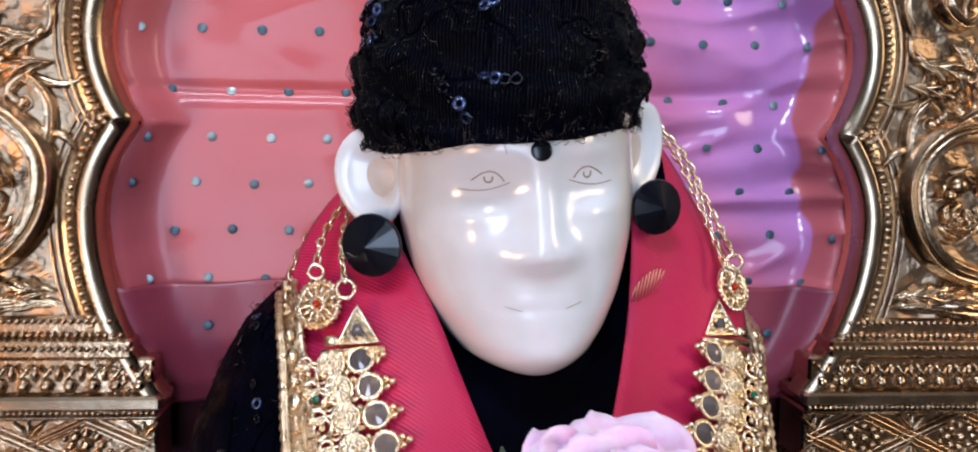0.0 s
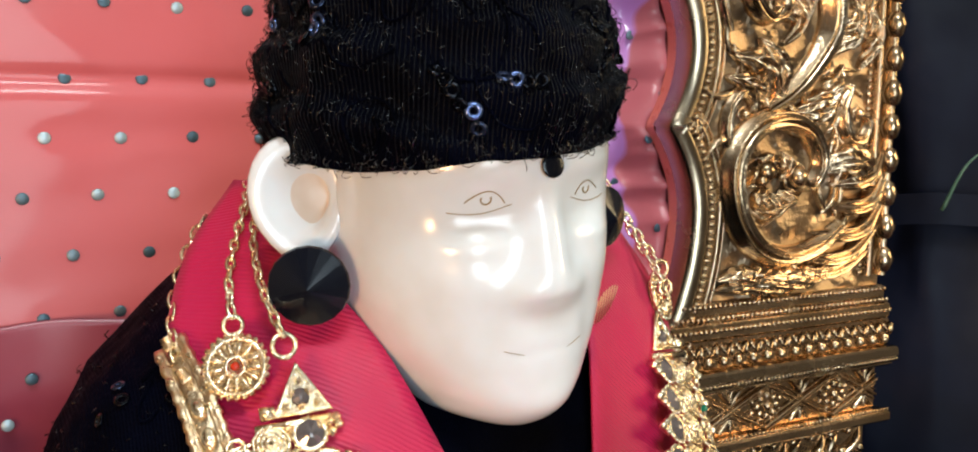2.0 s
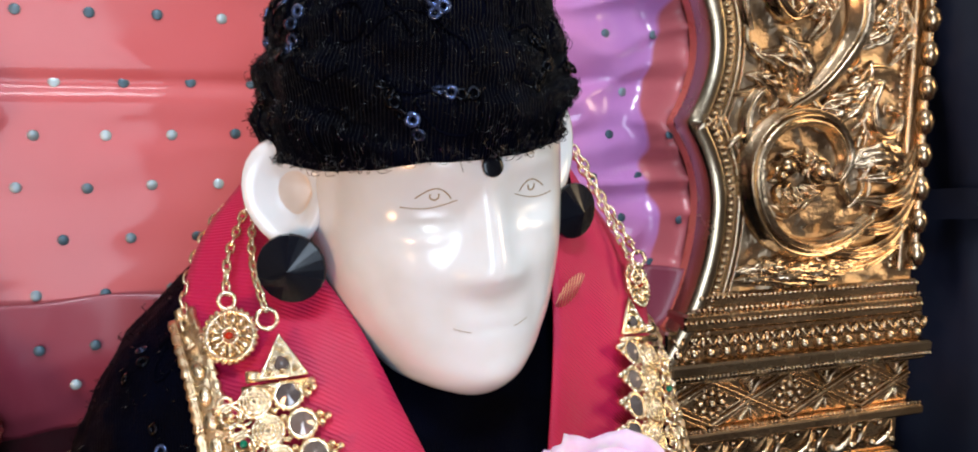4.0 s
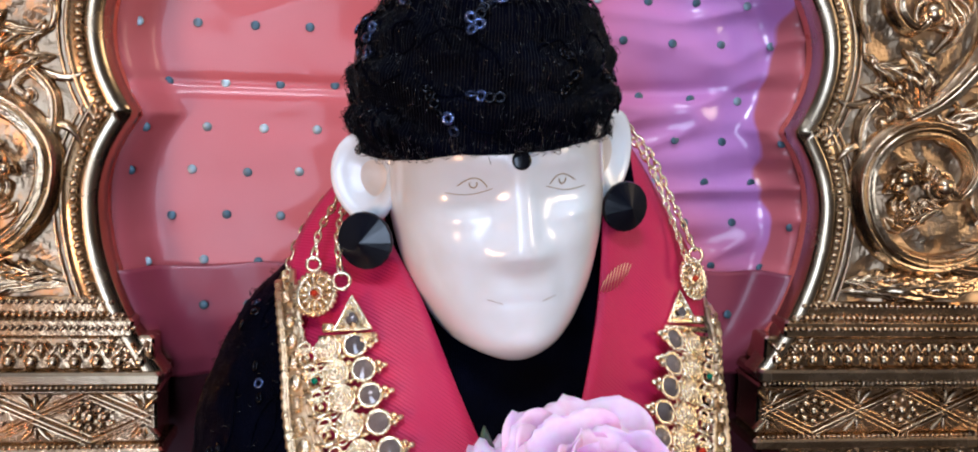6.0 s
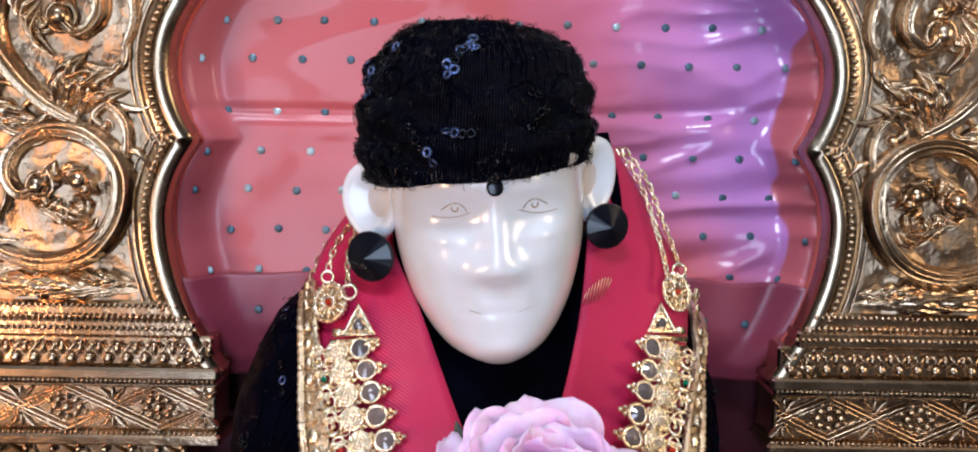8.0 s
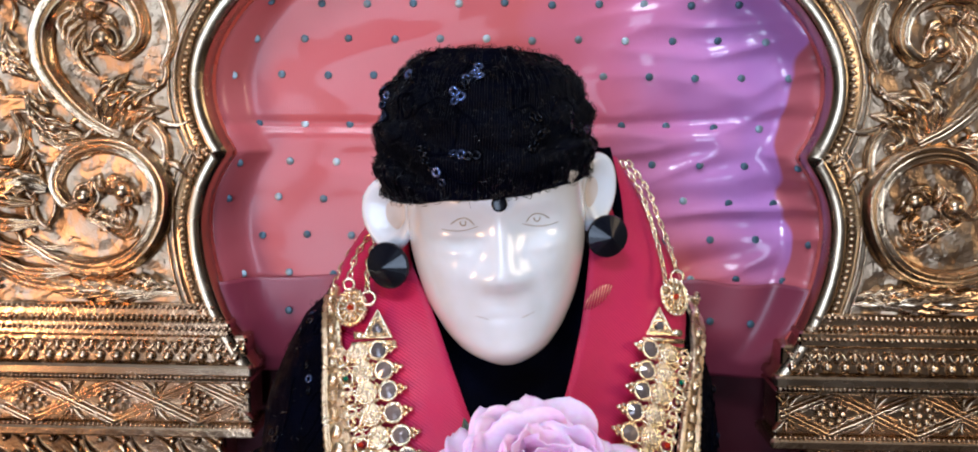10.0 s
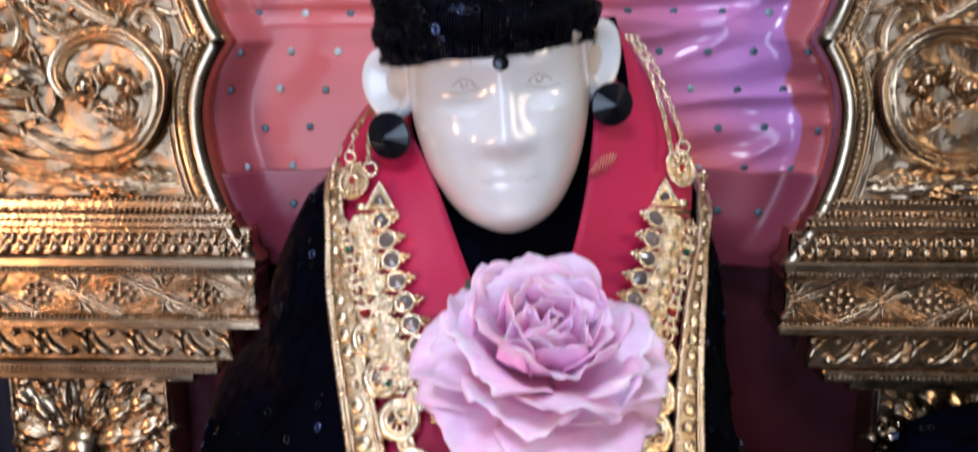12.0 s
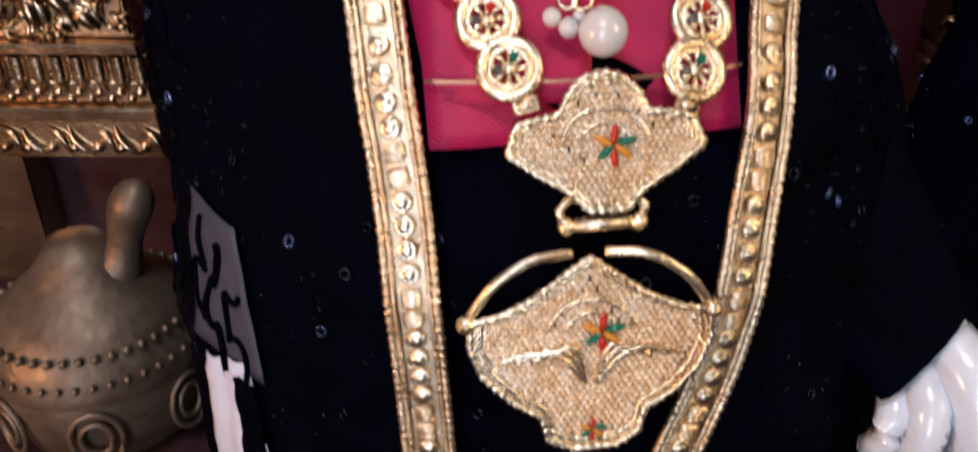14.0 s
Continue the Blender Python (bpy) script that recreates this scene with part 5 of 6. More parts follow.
# ---- long coin necklace ----
def coin_mesh():
    sh = Shape().ring((0, 0, 0), 0.0061, 0.0015, 26, 6).ring((0, 0, 0.0006), 0.0043, 0.0009, 22, 5)
    for k in range(22):
        a = 2 * math.pi * k / 22
        sh.ball((0.0068 * math.cos(a), 0.0068 * math.sin(a), 0.0003), 0.00085, 6)
    for k in range(8):
        a = 2 * math.pi * k / 8
        sh.tube([(0.0014 * math.cos(a), 0.0014 * math.sin(a), 0.0008), (0.0032 * math.cos(a), 0.0032 * math.sin(a), 0.0011), (0.0046 * math.cos(a), 0.0046 * math.sin(a), 0.0004)], [0.0005, 0.0008, 0.0004], 5)
    sh.lathe([(0.0, 0.0016), (0.0012, 0.0014), (0.0017, 0.0004), (0.0017, -0.0006)], 10)
    return sh.mesh("coin", JEWEL)


COIN = coin_mesh()
CHIP = Shape().lathe([(0.00001, 0.0010), (0.0008, 0.0008), (0.00115, 0.0), (0.0011, -0.0006)], 7, smooth=False)
CHIPS = [CHIP.mesh("stone", m) for m in (RED, GREEN, AMBER, CRYSTAL)]
long_necklace = thing("long_necklace", "long gold coin necklace with enamel stones and two plaques", "necklace")
HINGE = Shape().tube([(-0.0022, 0, 0.0006), (0.0022, 0, 0.0006)], 0.0011, 8).box((-0.0032, -0.0019, -0.0006), (0.0032, 0.0019, 0.0004), 0.0004).mesh("hinge", JEWEL)


def coins(points, hinges):
    for i, (x, z) in enumerate(points):
        c = part("coin", COIN, JEWEL, long_necklace, at=lie(x, z, 0.0085, rng.uniform(-15, 15)) @ Matrix.Diagonal((1.1, 1.1, 1.1, 1)))
        part("stone", CHIPS[(2, 0, 1)[i % 3]], RED, c, at=Matrix.Translation((0.0008, 0.0024, 0.0014)))
        part("stone", CHIPS[3], RED, c, at=Matrix.Translation((-0.0024, -0.0004, 0.0014)))
    for x, z, spin in hinges:
        part("hinge", HINGE, JEWEL, long_necklace, at=lie(x, z, 0.0085, spin))


coins([(-0.0555, 0.3150), (-0.0500, 0.3030), (-0.0432, 0.2905), (-0.0375, 0.2760), (-0.0329, 0.2658), (-0.0279, 0.2565), (-0.0206, 0.2423), (-0.0151, 0.2327), (-0.0098, 0.2237)],
      [(-0.0404, 0.2833, 25), (-0.0243, 0.2494, 25), (-0.0058, 0.2165, 15)])
coins([(0.0500, 0.3080), (0.0485, 0.2960), (0.0466, 0.2850), (0.0450, 0.2742), (0.0432, 0.2652), (0.0412, 0.2563), (0.0377, 0.2410), (0.0352, 0.2318), (0.0334, 0.2222)],
      [(0.0395, 0.2487, -18), (0.0320, 0.2150, -14)])


def plate(outline, thick, name, parent, at):
    """A pierced plaque: a flat body with rope lines inside its outline and a beaded edge."""
    sh = Shape()
    n = len(outline)
    sh.add([(x, y, 0.0) for x, y in outline] + [(x * 0.97, y * 0.97, thick) for x, y in outline], [tuple(range(n))[::-1], tuple(range(n, 2 * n))] + [(i, (i + 1) % n, n + (i + 1) % n, n + i) for i in range(n)], 0, False)
    p = ob = part(name, sh, JEWEL, parent, at=at)
    loop = np.array(outline + outline[:1], float)
    d = np.concatenate([[0], np.cumsum(np.linalg.norm(np.diff(loop, axis=0), axis=1))])
    edge, beads = Shape(), Shape()
    for f, w in ((0.985, 0.0011), (0.90, 0.0007)):
        m = max(24, int(d[-1] * f / 0.0009))
        pts = [(f * np.interp(t, d, loop[:, 0]), f * np.interp(t, d, loop[:, 1]), thick + 0.0003) for t in np.linspace(0, d[-1], m, endpoint=False)]
        edge.tube(pts, [w * (1 + 0.35 * math.sin(2.4 * i)) for i in range(m)], 5, True)

    def inside(x, y):
        hit = False
        for (x0, y0), (x1, y1) in zip(outline, outline[1:] + outline[:1]):
            if (y0 > y) != (y1 > y) and x < (x1 - x0) * (y - y0) / (y1 - y0) + x0:
                hit = not hit
        return hit

    for iy in range(-30, 30):
        for ix in range(-30, 30):
            x, y = 0.00175 * (ix + 0.5 * (iy % 2)), 0.0015 * iy
            if inside(x * 1.16, y * 1.16):
                beads.ball((x, y, thick + 0.0003), 0.00086, 6)
    for r in (0.0062, 0.0105):
        edge.tube([(r * math.cos(a), r * 0.85 * math.sin(a) - 0.001, thick + 0.0008) for a in np.linspace(0.15, math.pi - 0.15, 30)], 0.0007, 5)
    part("filigree", edge, JEWEL, p, "roped gold filigree")
    tagged(part("beading", beads, PAVE, p, "pale gold bead work"), kind="stuff")
    return p


def enamel_flower(parent, x, y, z, size):
    for dx, dy, a, mat in ((0.0, 1.1, 80, RED), (-0.1, -1.2, 95, RED), (1.2, 0.4, 10, GREEN), (-0.9, -0.6, 40, GREEN), (-1.1, 0.5, 150, AMBER), (0.8, -0.6, -40, AMBER)):
        sh = Shape().ball((0, 0, 0), size, 8, squash=(1.1, 0.42, 0.4))
        part("enamel_petal", sh, mat, parent, at=Matrix.Translation((x + dx * size, y + dy * size, z)) @ pose(0, 0, 0, 0, 0, a))


fan = [(-0.0235, -0.002), (-0.0215, 0.0045), (-0.015, 0.0062), (-0.0105, 0.0068), (-0.0085, 0.0115), (-0.0045, 0.0152), (0.0, 0.0163), (0.0045, 0.0152), (0.0085, 0.0115), (0.0105, 0.0068), (0.015, 0.0062), (0.0215, 0.0045), (0.0240, -0.002),
       (0.016, -0.0075), (0.0085, -0.0120), (0.0045, -0.0165), (-0.0045, -0.0165), (-0.0085, -0.0120), (-0.016, -0.0075)]
m = lie(0.0125, 0.2085, 0.0085, 4, 0.02)
plaque = plate(fan, 0.0022, "plaque", long_necklace, m)
enamel_flower(plaque, 0.002, -0.001, 0.0034, 0.0024)
tri_hole = Shape().add([(-0.0009, 0, 0), (0.0009, 0, 0), (0, 0.0017, 0), (-0.0009, 0, -0.0004), (0.0009, 0, -0.0004), (0, 0.0017, -0.0004)], [(0, 1, 2), (3, 5, 4), (0, 3, 4, 1), (1, 4, 5, 2), (2, 5, 3, 0)], 0, False).mesh("inset", STUD)
for x, y in ((-0.0125, 0.0015), (-0.009, -0.002), (-0.0055, -0.0045), (0.0115, 0.0025), (-0.006, 0.0085), (-0.002, 0.0105), (0.003, 0.0100), (0.0085, 0.006)):
    part("inset", tri_hole, STUD, plaque, at=Matrix.Translation((x, y, 0.0029)))
m = lie(0.0128, 0.1900, 0.0095, 4, 0.02)
bar = Shape().tube([(-0.0085, 0, 0.0), (0.0085, 0, 0.0)], 0.0019, 10).ball((-0.0088, 0, 0), 0.0027, 10).ball((0.0088, 0, 0), 0.0027, 10)
bar.tube([(-0.0095, 0.0, 0), (-0.0105, 0.004, 0), (-0.0075, 0.007, 0), (-0.0045, 0.0065, 0)], 0.0014, 7).tube([(0.0095, 0.0, 0), (0.0105, 0.004, 0), (0.0075, 0.007, 0), (0.0045, 0.0065, 0)], 0.0014, 7)
part("hinge_bar", bar, JEWEL, long_necklace, at=m)
shield = [(0.0, 0.0190), (0.0075, 0.0135), (0.0150, 0.0080), (0.0230, 0.0045), (0.0300, 0.0030), (0.0305, -0.0040), (0.0275, -0.0120), (0.0215, -0.0190), (0.0135, -0.0240), (0.0120, -0.0305), (0.0060, -0.0345), (-0.0050, -0.0350),
          (-0.0115, -0.0320), (-0.0130, -0.0250), (-0.0205, -0.0200), (-0.0275, -0.0125), (-0.0305, -0.0040), (-0.0300, 0.0030), (-0.0230, 0.0045), (-0.0150, 0.0080), (-0.0075, 0.0135)]
m = lie(0.0105, 0.1655, 0.0085, 3, 0.02)
shield_plaque = plate(shield, 0.0025, "plaque", long_necklace, m)
enamel_flower(shield_plaque, 0.003, -0.001, 0.0038, 0.0025)
enamel_flower(shield_plaque, 0.0, -0.0285, 0.0038, 0.0016)
for s in (-1, 1):
    arc = Shape().tube(smooth_path([(s * 0.004, 0.0195, 0.001), (s * 0.014, 0.0190, 0.003), (s * 0.0235, 0.0130, 0.003), (s * 0.0295, 0.0045, 0.0015)], 24), 0.0014, 8)
    part("loop", arc, JEWEL, shield_plaque)
    swirl = Shape()
    for f in (1.0, 0.82, 0.64):
        swirl.tube(smooth_path([(s * 0.0015, -0.0150, 0.0032), (s * 0.008 * f, -0.0070 * f, 0.0040), (s * 0.016 * f, -0.0060, 0.0036), (s * 0.0235 * f, -0.0080, 0.0032)], 20), 0.0009, 6)
    part("swirl", swirl, JEWEL, shield_plaque)
    part("knob", Shape().ball((s * 0.0305, 0.0025, 0.0015), 0.0028, 10), JEWEL, shield_plaque)
for i in range(5):
    for j in range(i + 1):
        part("inset", tri_hole, STUD, shield_plaque, at=Matrix.Translation((-0.0012 * i * 1.9 + 0.0036 * j * 1.15, 0.0125 - 0.0029 * i, 0.0032)))

# ---- round medallion with pearls ----
medallion = thing("medallion", "round gold filigree medallion with grey crystals and pearl drops", "pendant", at=lie(0.005, 0.2612, 0.0095, 0, 0.02))
sh = Shape()
for r, w in ((0.0165, 0.0010), (0.0186, 0.0009), (0.0205, 0.0010)):
    sh.tube([(r * math.cos(2 * math.pi * k / 120), r * math.sin(2 * math.pi * k / 120), 0.0) for k in range(120)], [w * (1 + 0.3 * math.sin(2.1 * k)) for k in range(120)], 6, True)
sh.lathe([(0.0160, -0.0006), (0.0236, -0.0006)], 60)
for k in range(20):
    a = 2 * math.pi * k / 20
    c = (0.0223 * math.cos(a), 0.0223 * math.sin(a), 0.0)
    sh.ring(c, 0.0026, 0.0008, 12, 5).ball((c[0], c[1], 0.0003), 0.0014, 8)
for r, count in ((0.0176, 52), (0.0196, 58), (0.0213, 64), (0.0227, 68)):
    for k in range(count):
        sh.ball((r * math.cos(2 * math.pi * k / count), r * math.sin(2 * math.pi * k / count), 0.0002), 0.00095, 6)
part("rim", sh, JEWEL, medallion, "scalloped roped gold rim")
sh = Shape()
for k in range(11):
    a = 2 * math.pi * k / 11
    sh.ring((0.0130 * math.cos(a), 0.0130 * math.sin(a), 0.0), 0.0026, 0.00048, 14, 5)
    sh.ring((0.0130 * math.cos(a), 0.0130 * math.sin(a), 0.0003), 0.0012, 0.0004, 8, 5)
    b = a + math.pi / 11
    sh.tube([(0.0098 * math.cos(b), 0.0098 * math.sin(b), 0), (0.0160 * math.cos(b), 0.0160 * math.sin(b), 0)], 0.00045, 5)
part("filigree", sh, JEWEL, medallion)
sh = Shape().ring((0, 0, 0.0006), 0.0094, 0.0010, 40, 6).lathe([(0.0001, 0.0004), (0.0094, 0.0002), (0.0094, -0.0006)], 30)
part("bezel", sh, JEWEL, medallion)
gem = Shape().lathe([(0.00001, 0.46), (0.34, 0.36), (0.95, 0.04), (1.0, -0.1), (0.6, -0.3)], 12, smooth=False).mesh("crystal", CRYSTAL)
for r, n, size in ((0.0, 1, 0.0028), (0.0048, 8, 0.00185), (0.0078, 15, 0.0015)):
    for k in range(n):
        a = 2 * math.pi * k / n + r * 70
        part("crystal", gem, CRYSTAL, medallion, at=Matrix.LocRotScale((r * math.cos(a), r * math.sin(a), 0.0012), Euler((rng.uniform(-0.15, 0.15), rng.uniform(-0.15, 0.15), a)), (size, size, size)))
sh = Shape().tube([(0, -0.0245, 0), (0, -0.028, 0.001), (0, -0.031, 0.001)], 0.0007, 6).ring((0, -0.0275, 0.0005), 0.0016, 0.0005, 12, 5).ring((0.002, -0.0305, 0.001), 0.0024, 0.0006, 14, 5).ring((-0.0015, -0.0305, 0.001), 0.0022, 0.0006, 14, 5)
part("jump_rings", sh, JEWEL, medallion)
for x, y, r in ((0.0066, -0.0390, 0.0059), (-0.0052, -0.0350, 0.0023), (-0.0012, -0.0375, 0.0025), (0.0012, -0.0345, 0.0016)):
    pearl = part("pearl", Shape().ball((0, 0, 0), r, 20), PEARL, medallion, "white pearl", at=Matrix.Translation((x, y, r * 0.7)))
    part("cap", Shape().lathe([(0.0001, r * 1.12), (r * 0.30, r * 1.02), (r * 0.42, r * 0.90)], 10), JEWEL, pearl, at=pose(0, 0, 0, -90, 0, 0))

# ---- crystal necklace with filigree ----
short_necklace = thing("crystal_necklace", "gold filigree necklace set with smoky crystals on chains", "necklace")


def motif_mesh():
    """Bezel, three balls, rosette and openwork loops; local x runs outward."""
    sh = Shape().ring((0, 0, 0.0006), 0.0036, 0.00075, 18, 6).lathe([(0.0001, -0.0002), (0.0036, 0.0)], 16)
    for k in range(18):
        a = 2 * math.pi * k / 18
        sh.ball((0.0040 * math.cos(a), 0.0040 * math.sin(a), 0.0008), 0.00062, 6)
    for x, y, r in ((-0.0050, 0.0012, 0.00125), (-0.0050, -0.0012, 0.00125), (-0.0070, 0.0, 0.0013), (0.0044, 0.0030, 0.0010), (0.0044, -0.0030, 0.0010)):
        sh.ball((x, y, 0.0008), r, 8)
    for r, h in ((0.0040, 0.0006), (0.0030, 0.0012), (0.0020, 0.0017), (0.0010, 0.0020)):
        sh.tube([(0.0090 + r * math.cos(2 * math.pi * k / 30), -0.0006 + r * math.sin(2 * math.pi * k / 30), h) for k in range(30)], [0.00065 * (1 + 0.3 * math.sin(2.1 * k)) for k in range(30)], 5, True)
    sh.lathe([(0.0001, 0.0), (0.0042, 0.0)], 14, at=Matrix.Translation((0.009, -0.0006, 0)))
    sh.ring((0.0158, 0.0010, 0.0004), 0.0026, 0.0007, 14, 5).ring((0.0166, -0.0024, 0.0006), 0.0020, 0.0006, 12, 5)
    sh.tube([(0.0130, 0.0030, 0.0008), (0.0165, 0.0042, 0.0014), (0.0200, 0.0030, 0.0006)], [0.0004, 0.0010, 0.0004], 6)
    sh.ball((0.0192, -0.0012, 0.0008), 0.0013, 8).ball((0.0158, 0.0010, 0.0010), 0.0011, 8)
    sh.box((0.002, -0.0030, -0.0008), (0.0205, -0.0018, 0.0), 0.0003)
    return sh.mesh("motif", JEWEL)


MOTIF = motif_mesh()


def motifs(points, side):
    for i, (x, z, spin) in enumerate(points):
        m = lie(x + 0.0005, z - 0.0013, 0.0092, spin)
        c = part("motif", MOTIF, JEWEL, short_necklace, at=m @ Matrix.Diagonal((0.98, side, 1, 1)))
        part("crystal", gem, CRYSTAL, c, at=Matrix.LocRotScale((0, 0, 0.0011), Euler((rng.uniform(-0.12, 0.12), rng.uniform(-0.12, 0.12), rng.uniform(0, 6))), (0.0033, 0.0033, 0.0033)))
        if i % 3 == 1:
            part("stone", CHIPS[1 if i % 2 else 0], RED, c, at=Matrix.Translation((0.0158, 0.0010, 0.0018)))


def filler_mesh():
    sh = Shape()
    for x, y, r in ((0.0055, 0.0, 0.0011), (0.0085, 0.0012, 0.0014), (0.0115, -0.0010, 0.0012), (0.0145, 0.0008, 0.0015), (0.0178, -0.0008, 0.0012)):
        sh.ball((x, y, 0.0), r, 8)
    sh.ring((0.0125, 0.0, 0.0002), 0.0020, 0.0006, 12, 5).ring((0.0072, -0.0004, 0.0002), 0.0016, 0.0005, 12, 5)
    sh.tube([(0.004, 0.0, -0.0006), (0.020, 0.0, -0.0006)], 0.0009, 5)
    return sh.mesh("link", JEWEL)


LINK = filler_mesh()


def links(points):
    for (x0, z0, a), (x1, z1, b) in zip(points, points[1:]):
        part("link", LINK, JEWEL, short_necklace, at=lie((x0 + x1) / 2, (z0 + z1) / 2, 0.0080, (a + b) / 2))


left_row = [(-0.0548, 0.3556, 188), (-0.0521, 0.3492, 188), (-0.0500, 0.3424, 188), (-0.0474, 0.3354, 189), (-0.0440, 0.3284, 190), (-0.0412, 0.3214, 192), (-0.0380, 0.3148, 195), (-0.0342, 0.3080, 200), (-0.0295, 0.3015, 208)]
motifs(left_row, 1)
links(left_row)
right_row = [(0.0505, 0.3560, -8), (0.0486, 0.3490, -8), (0.0465, 0.3424, -8), (0.0432, 0.3358, -9), (0.0410, 0.3290, -10), (0.0388, 0.3222, -12), (0.0365, 0.3150, -15), (0.0335, 0.3080, -20), (0.0295, 0.3010, -28)]
motifs(right_row, -1)
links(right_row)


def drop_mesh():
    sh = Shape()
    for f in (1.0, 0.68, 0.36):
        sh.tube([(0.0036 * f * math.sin(2 * math.pi * k / 24), -0.0045 * f * math.cos(2 * math.pi * k / 24) * (1.25 if math.cos(2 * math.pi * k / 24) > 0 else 0.8), 0.0012 - 0.001 * f) for k in range(24)], 0.0007, 5, True)
    sh.ball((0, 0, 0), 0.0034, 8, squash=(0.95, 1.2, 0.2)).ball((0, -0.0066, 0), 0.0010, 6)
    return sh.mesh("leaf_drop", JEWEL)


DROP = drop_mesh()
for x, z, spin in ((-0.0275, 0.2945, -38), (-0.0232, 0.2905, -34), (-0.0170, 0.2862, -26), (-0.0105, 0.2830, -18), (-0.0035, 0.2815, -8), (0.0040, 0.2810, 2), (0.0115, 0.2820, 12), (0.0185, 0.2850, 22), (0.0250, 0.2900, 32)):
    part("leaf_drop", DROP, JEWEL, short_necklace, at=lie(x, z, 0.0085, spin))

# end pieces at the shoulders
def wheel_mesh():
    sh = Shape().ring((0, 0, 0), 0.0066, 0.0009, 26, 6).ring((0, 0, 0.0005), 0.0022, 0.0007, 16, 5)
    for k in range(26):
        a = 2 * math.pi * k / 26
        sh.ball((0.0074 * math.cos(a), 0.0074 * math.sin(a), 0.0002), 0.0009, 6)
    for k in range(13):
        a = 2 * math.pi * k / 13
        sh.tube([(0.0024 * math.cos(a), 0.0024 * math.sin(a), 0.0006), (0.0052 * math.cos(a), 0.0052 * math.sin(a), 0.0003), (0.0066 * math.cos(a), 0.0066 * math.sin(a), 0)], [0.0004, 0.0008, 0.0005], 5)
    sh.lathe([(0.0001, -0.0012), (0.0066, -0.0012)], 20)
    return sh


def triangle_mesh():
    sh = Shape()
    p = [(-0.0062, -0.0042), (0.0062, -0.0042), (0.0, 0.0068)]
    sh.tube([(x, y, 0.0008) for x, y in p], 0.0009, 6, True)
    sh.add([(x, y, 0.0002) for x, y in p], [(0, 1, 2)], 0, False)
    for x, y in ((-0.0035, -0.0024), (0.0, -0.0026), (0.0035, -0.0024), (-0.0018, 0.0004), (0.0018, 0.0004), (0, 0.0032)):
        sh.ball((x, y, 0.0009), 0.0011, 6)
    sh.tube([(-0.011, -0.0062, 0.0), (0.0062, -0.0062, 0.0)], 0.0012, 6).tube([(-0.011, -0.0095, 0.0), (0.0050, -0.0090, 0.0)], 0.0010, 6)
    sh.ball((0.0072, -0.0066, 0.0005), 0.0014, 8).ball((-0.0008, -0.0082, 0.0005), 0.0012, 8).ball((0.0032, -0.0078, 0.0005), 0.0012, 8)
    sh.tube([(-0.0095, -0.0030, 0.0006), (-0.0060, -0.0030, 0.0006)], 0.0017, 8)
    return sh.mesh("triangle", JEWEL)


def facing(p, out, spin=0.0):
    o = Vector(out).normalized()
    up = (Vector((0, 0, 1)) - o * o.z).normalized()
    m = Matrix((up.cross(o), up, o)).transposed().to_4x4()
    m.translation = p
    return m @ pose(0, 0, 0, 0, 0, spin)


TRI = triangle_mesh()
for p, out, spin, flip in (((-0.0560, -0.1215, 0.3655), (-0.25, -0.85, 0.38), 8, 1), ((0.0570, -0.1095, 0.3655), (0.35, -0.80, 0.38), -8, -1)):
    tri = part("triangle", TRI, JEWEL, short_necklace, at=facing(p, out, spin) @ Matrix.Diagonal((flip, 1, 1, 1)))
    part("crystal", gem, CRYSTAL, tri, at=Matrix.LocRotScale((0, -0.0006, 0.0012), Euler((0, 0, 0.4)), (0.0021, 0.0021, 0.0021)))
WHEEL = wheel_mesh().mesh("wheel", JEWEL)
for p, out in (((-0.0683, -0.1120, 0.3712), (-0.40, -0.82, 0.32)), ((0.0645, -0.1000, 0.3752), (0.55, -0.75, 0.32))):
    wheel = part("wheel", WHEEL, JEWEL, short_necklace, at=facing(p, out))
    part("stone", CHIPS[0], RED, wheel, at=Matrix.Translation((0, 0, 0.0012)))


def chain(name, pts, links, size=0.0017):
    sh = Shape()
    path = smooth_path(pts, links + 1)
    for i in range(links):
        a, b = Vector(path[i]), Vector(path[i + 1])
        m = (b - a).to_track_quat("X", "Z").to_matrix().to_4x4()
        m.translation = (a + b) / 2
        m = m @ pose(0, 0, 0, 35 + 80 * (i % 2), 0, 0)
        l = (b - a).length * 0.72
        sh.tube([(l * math.cos(2 * math.pi * k / 10), size * 0.62 * math.sin(2 * math.pi * k / 10), 0) for k in range(10)], 0.00048, 5, True, at=m)
    part(name, sh, JEWEL, short_necklace, "fine gold chain")


def end_ring(c, r):
    part("ring", Shape().ring((0, 0, 0), r, 0.00065, 16, 6), JEWEL, short_necklace, at=Matrix.Translation(c) @ pose(0, 0, 0, 78, 0, 0))


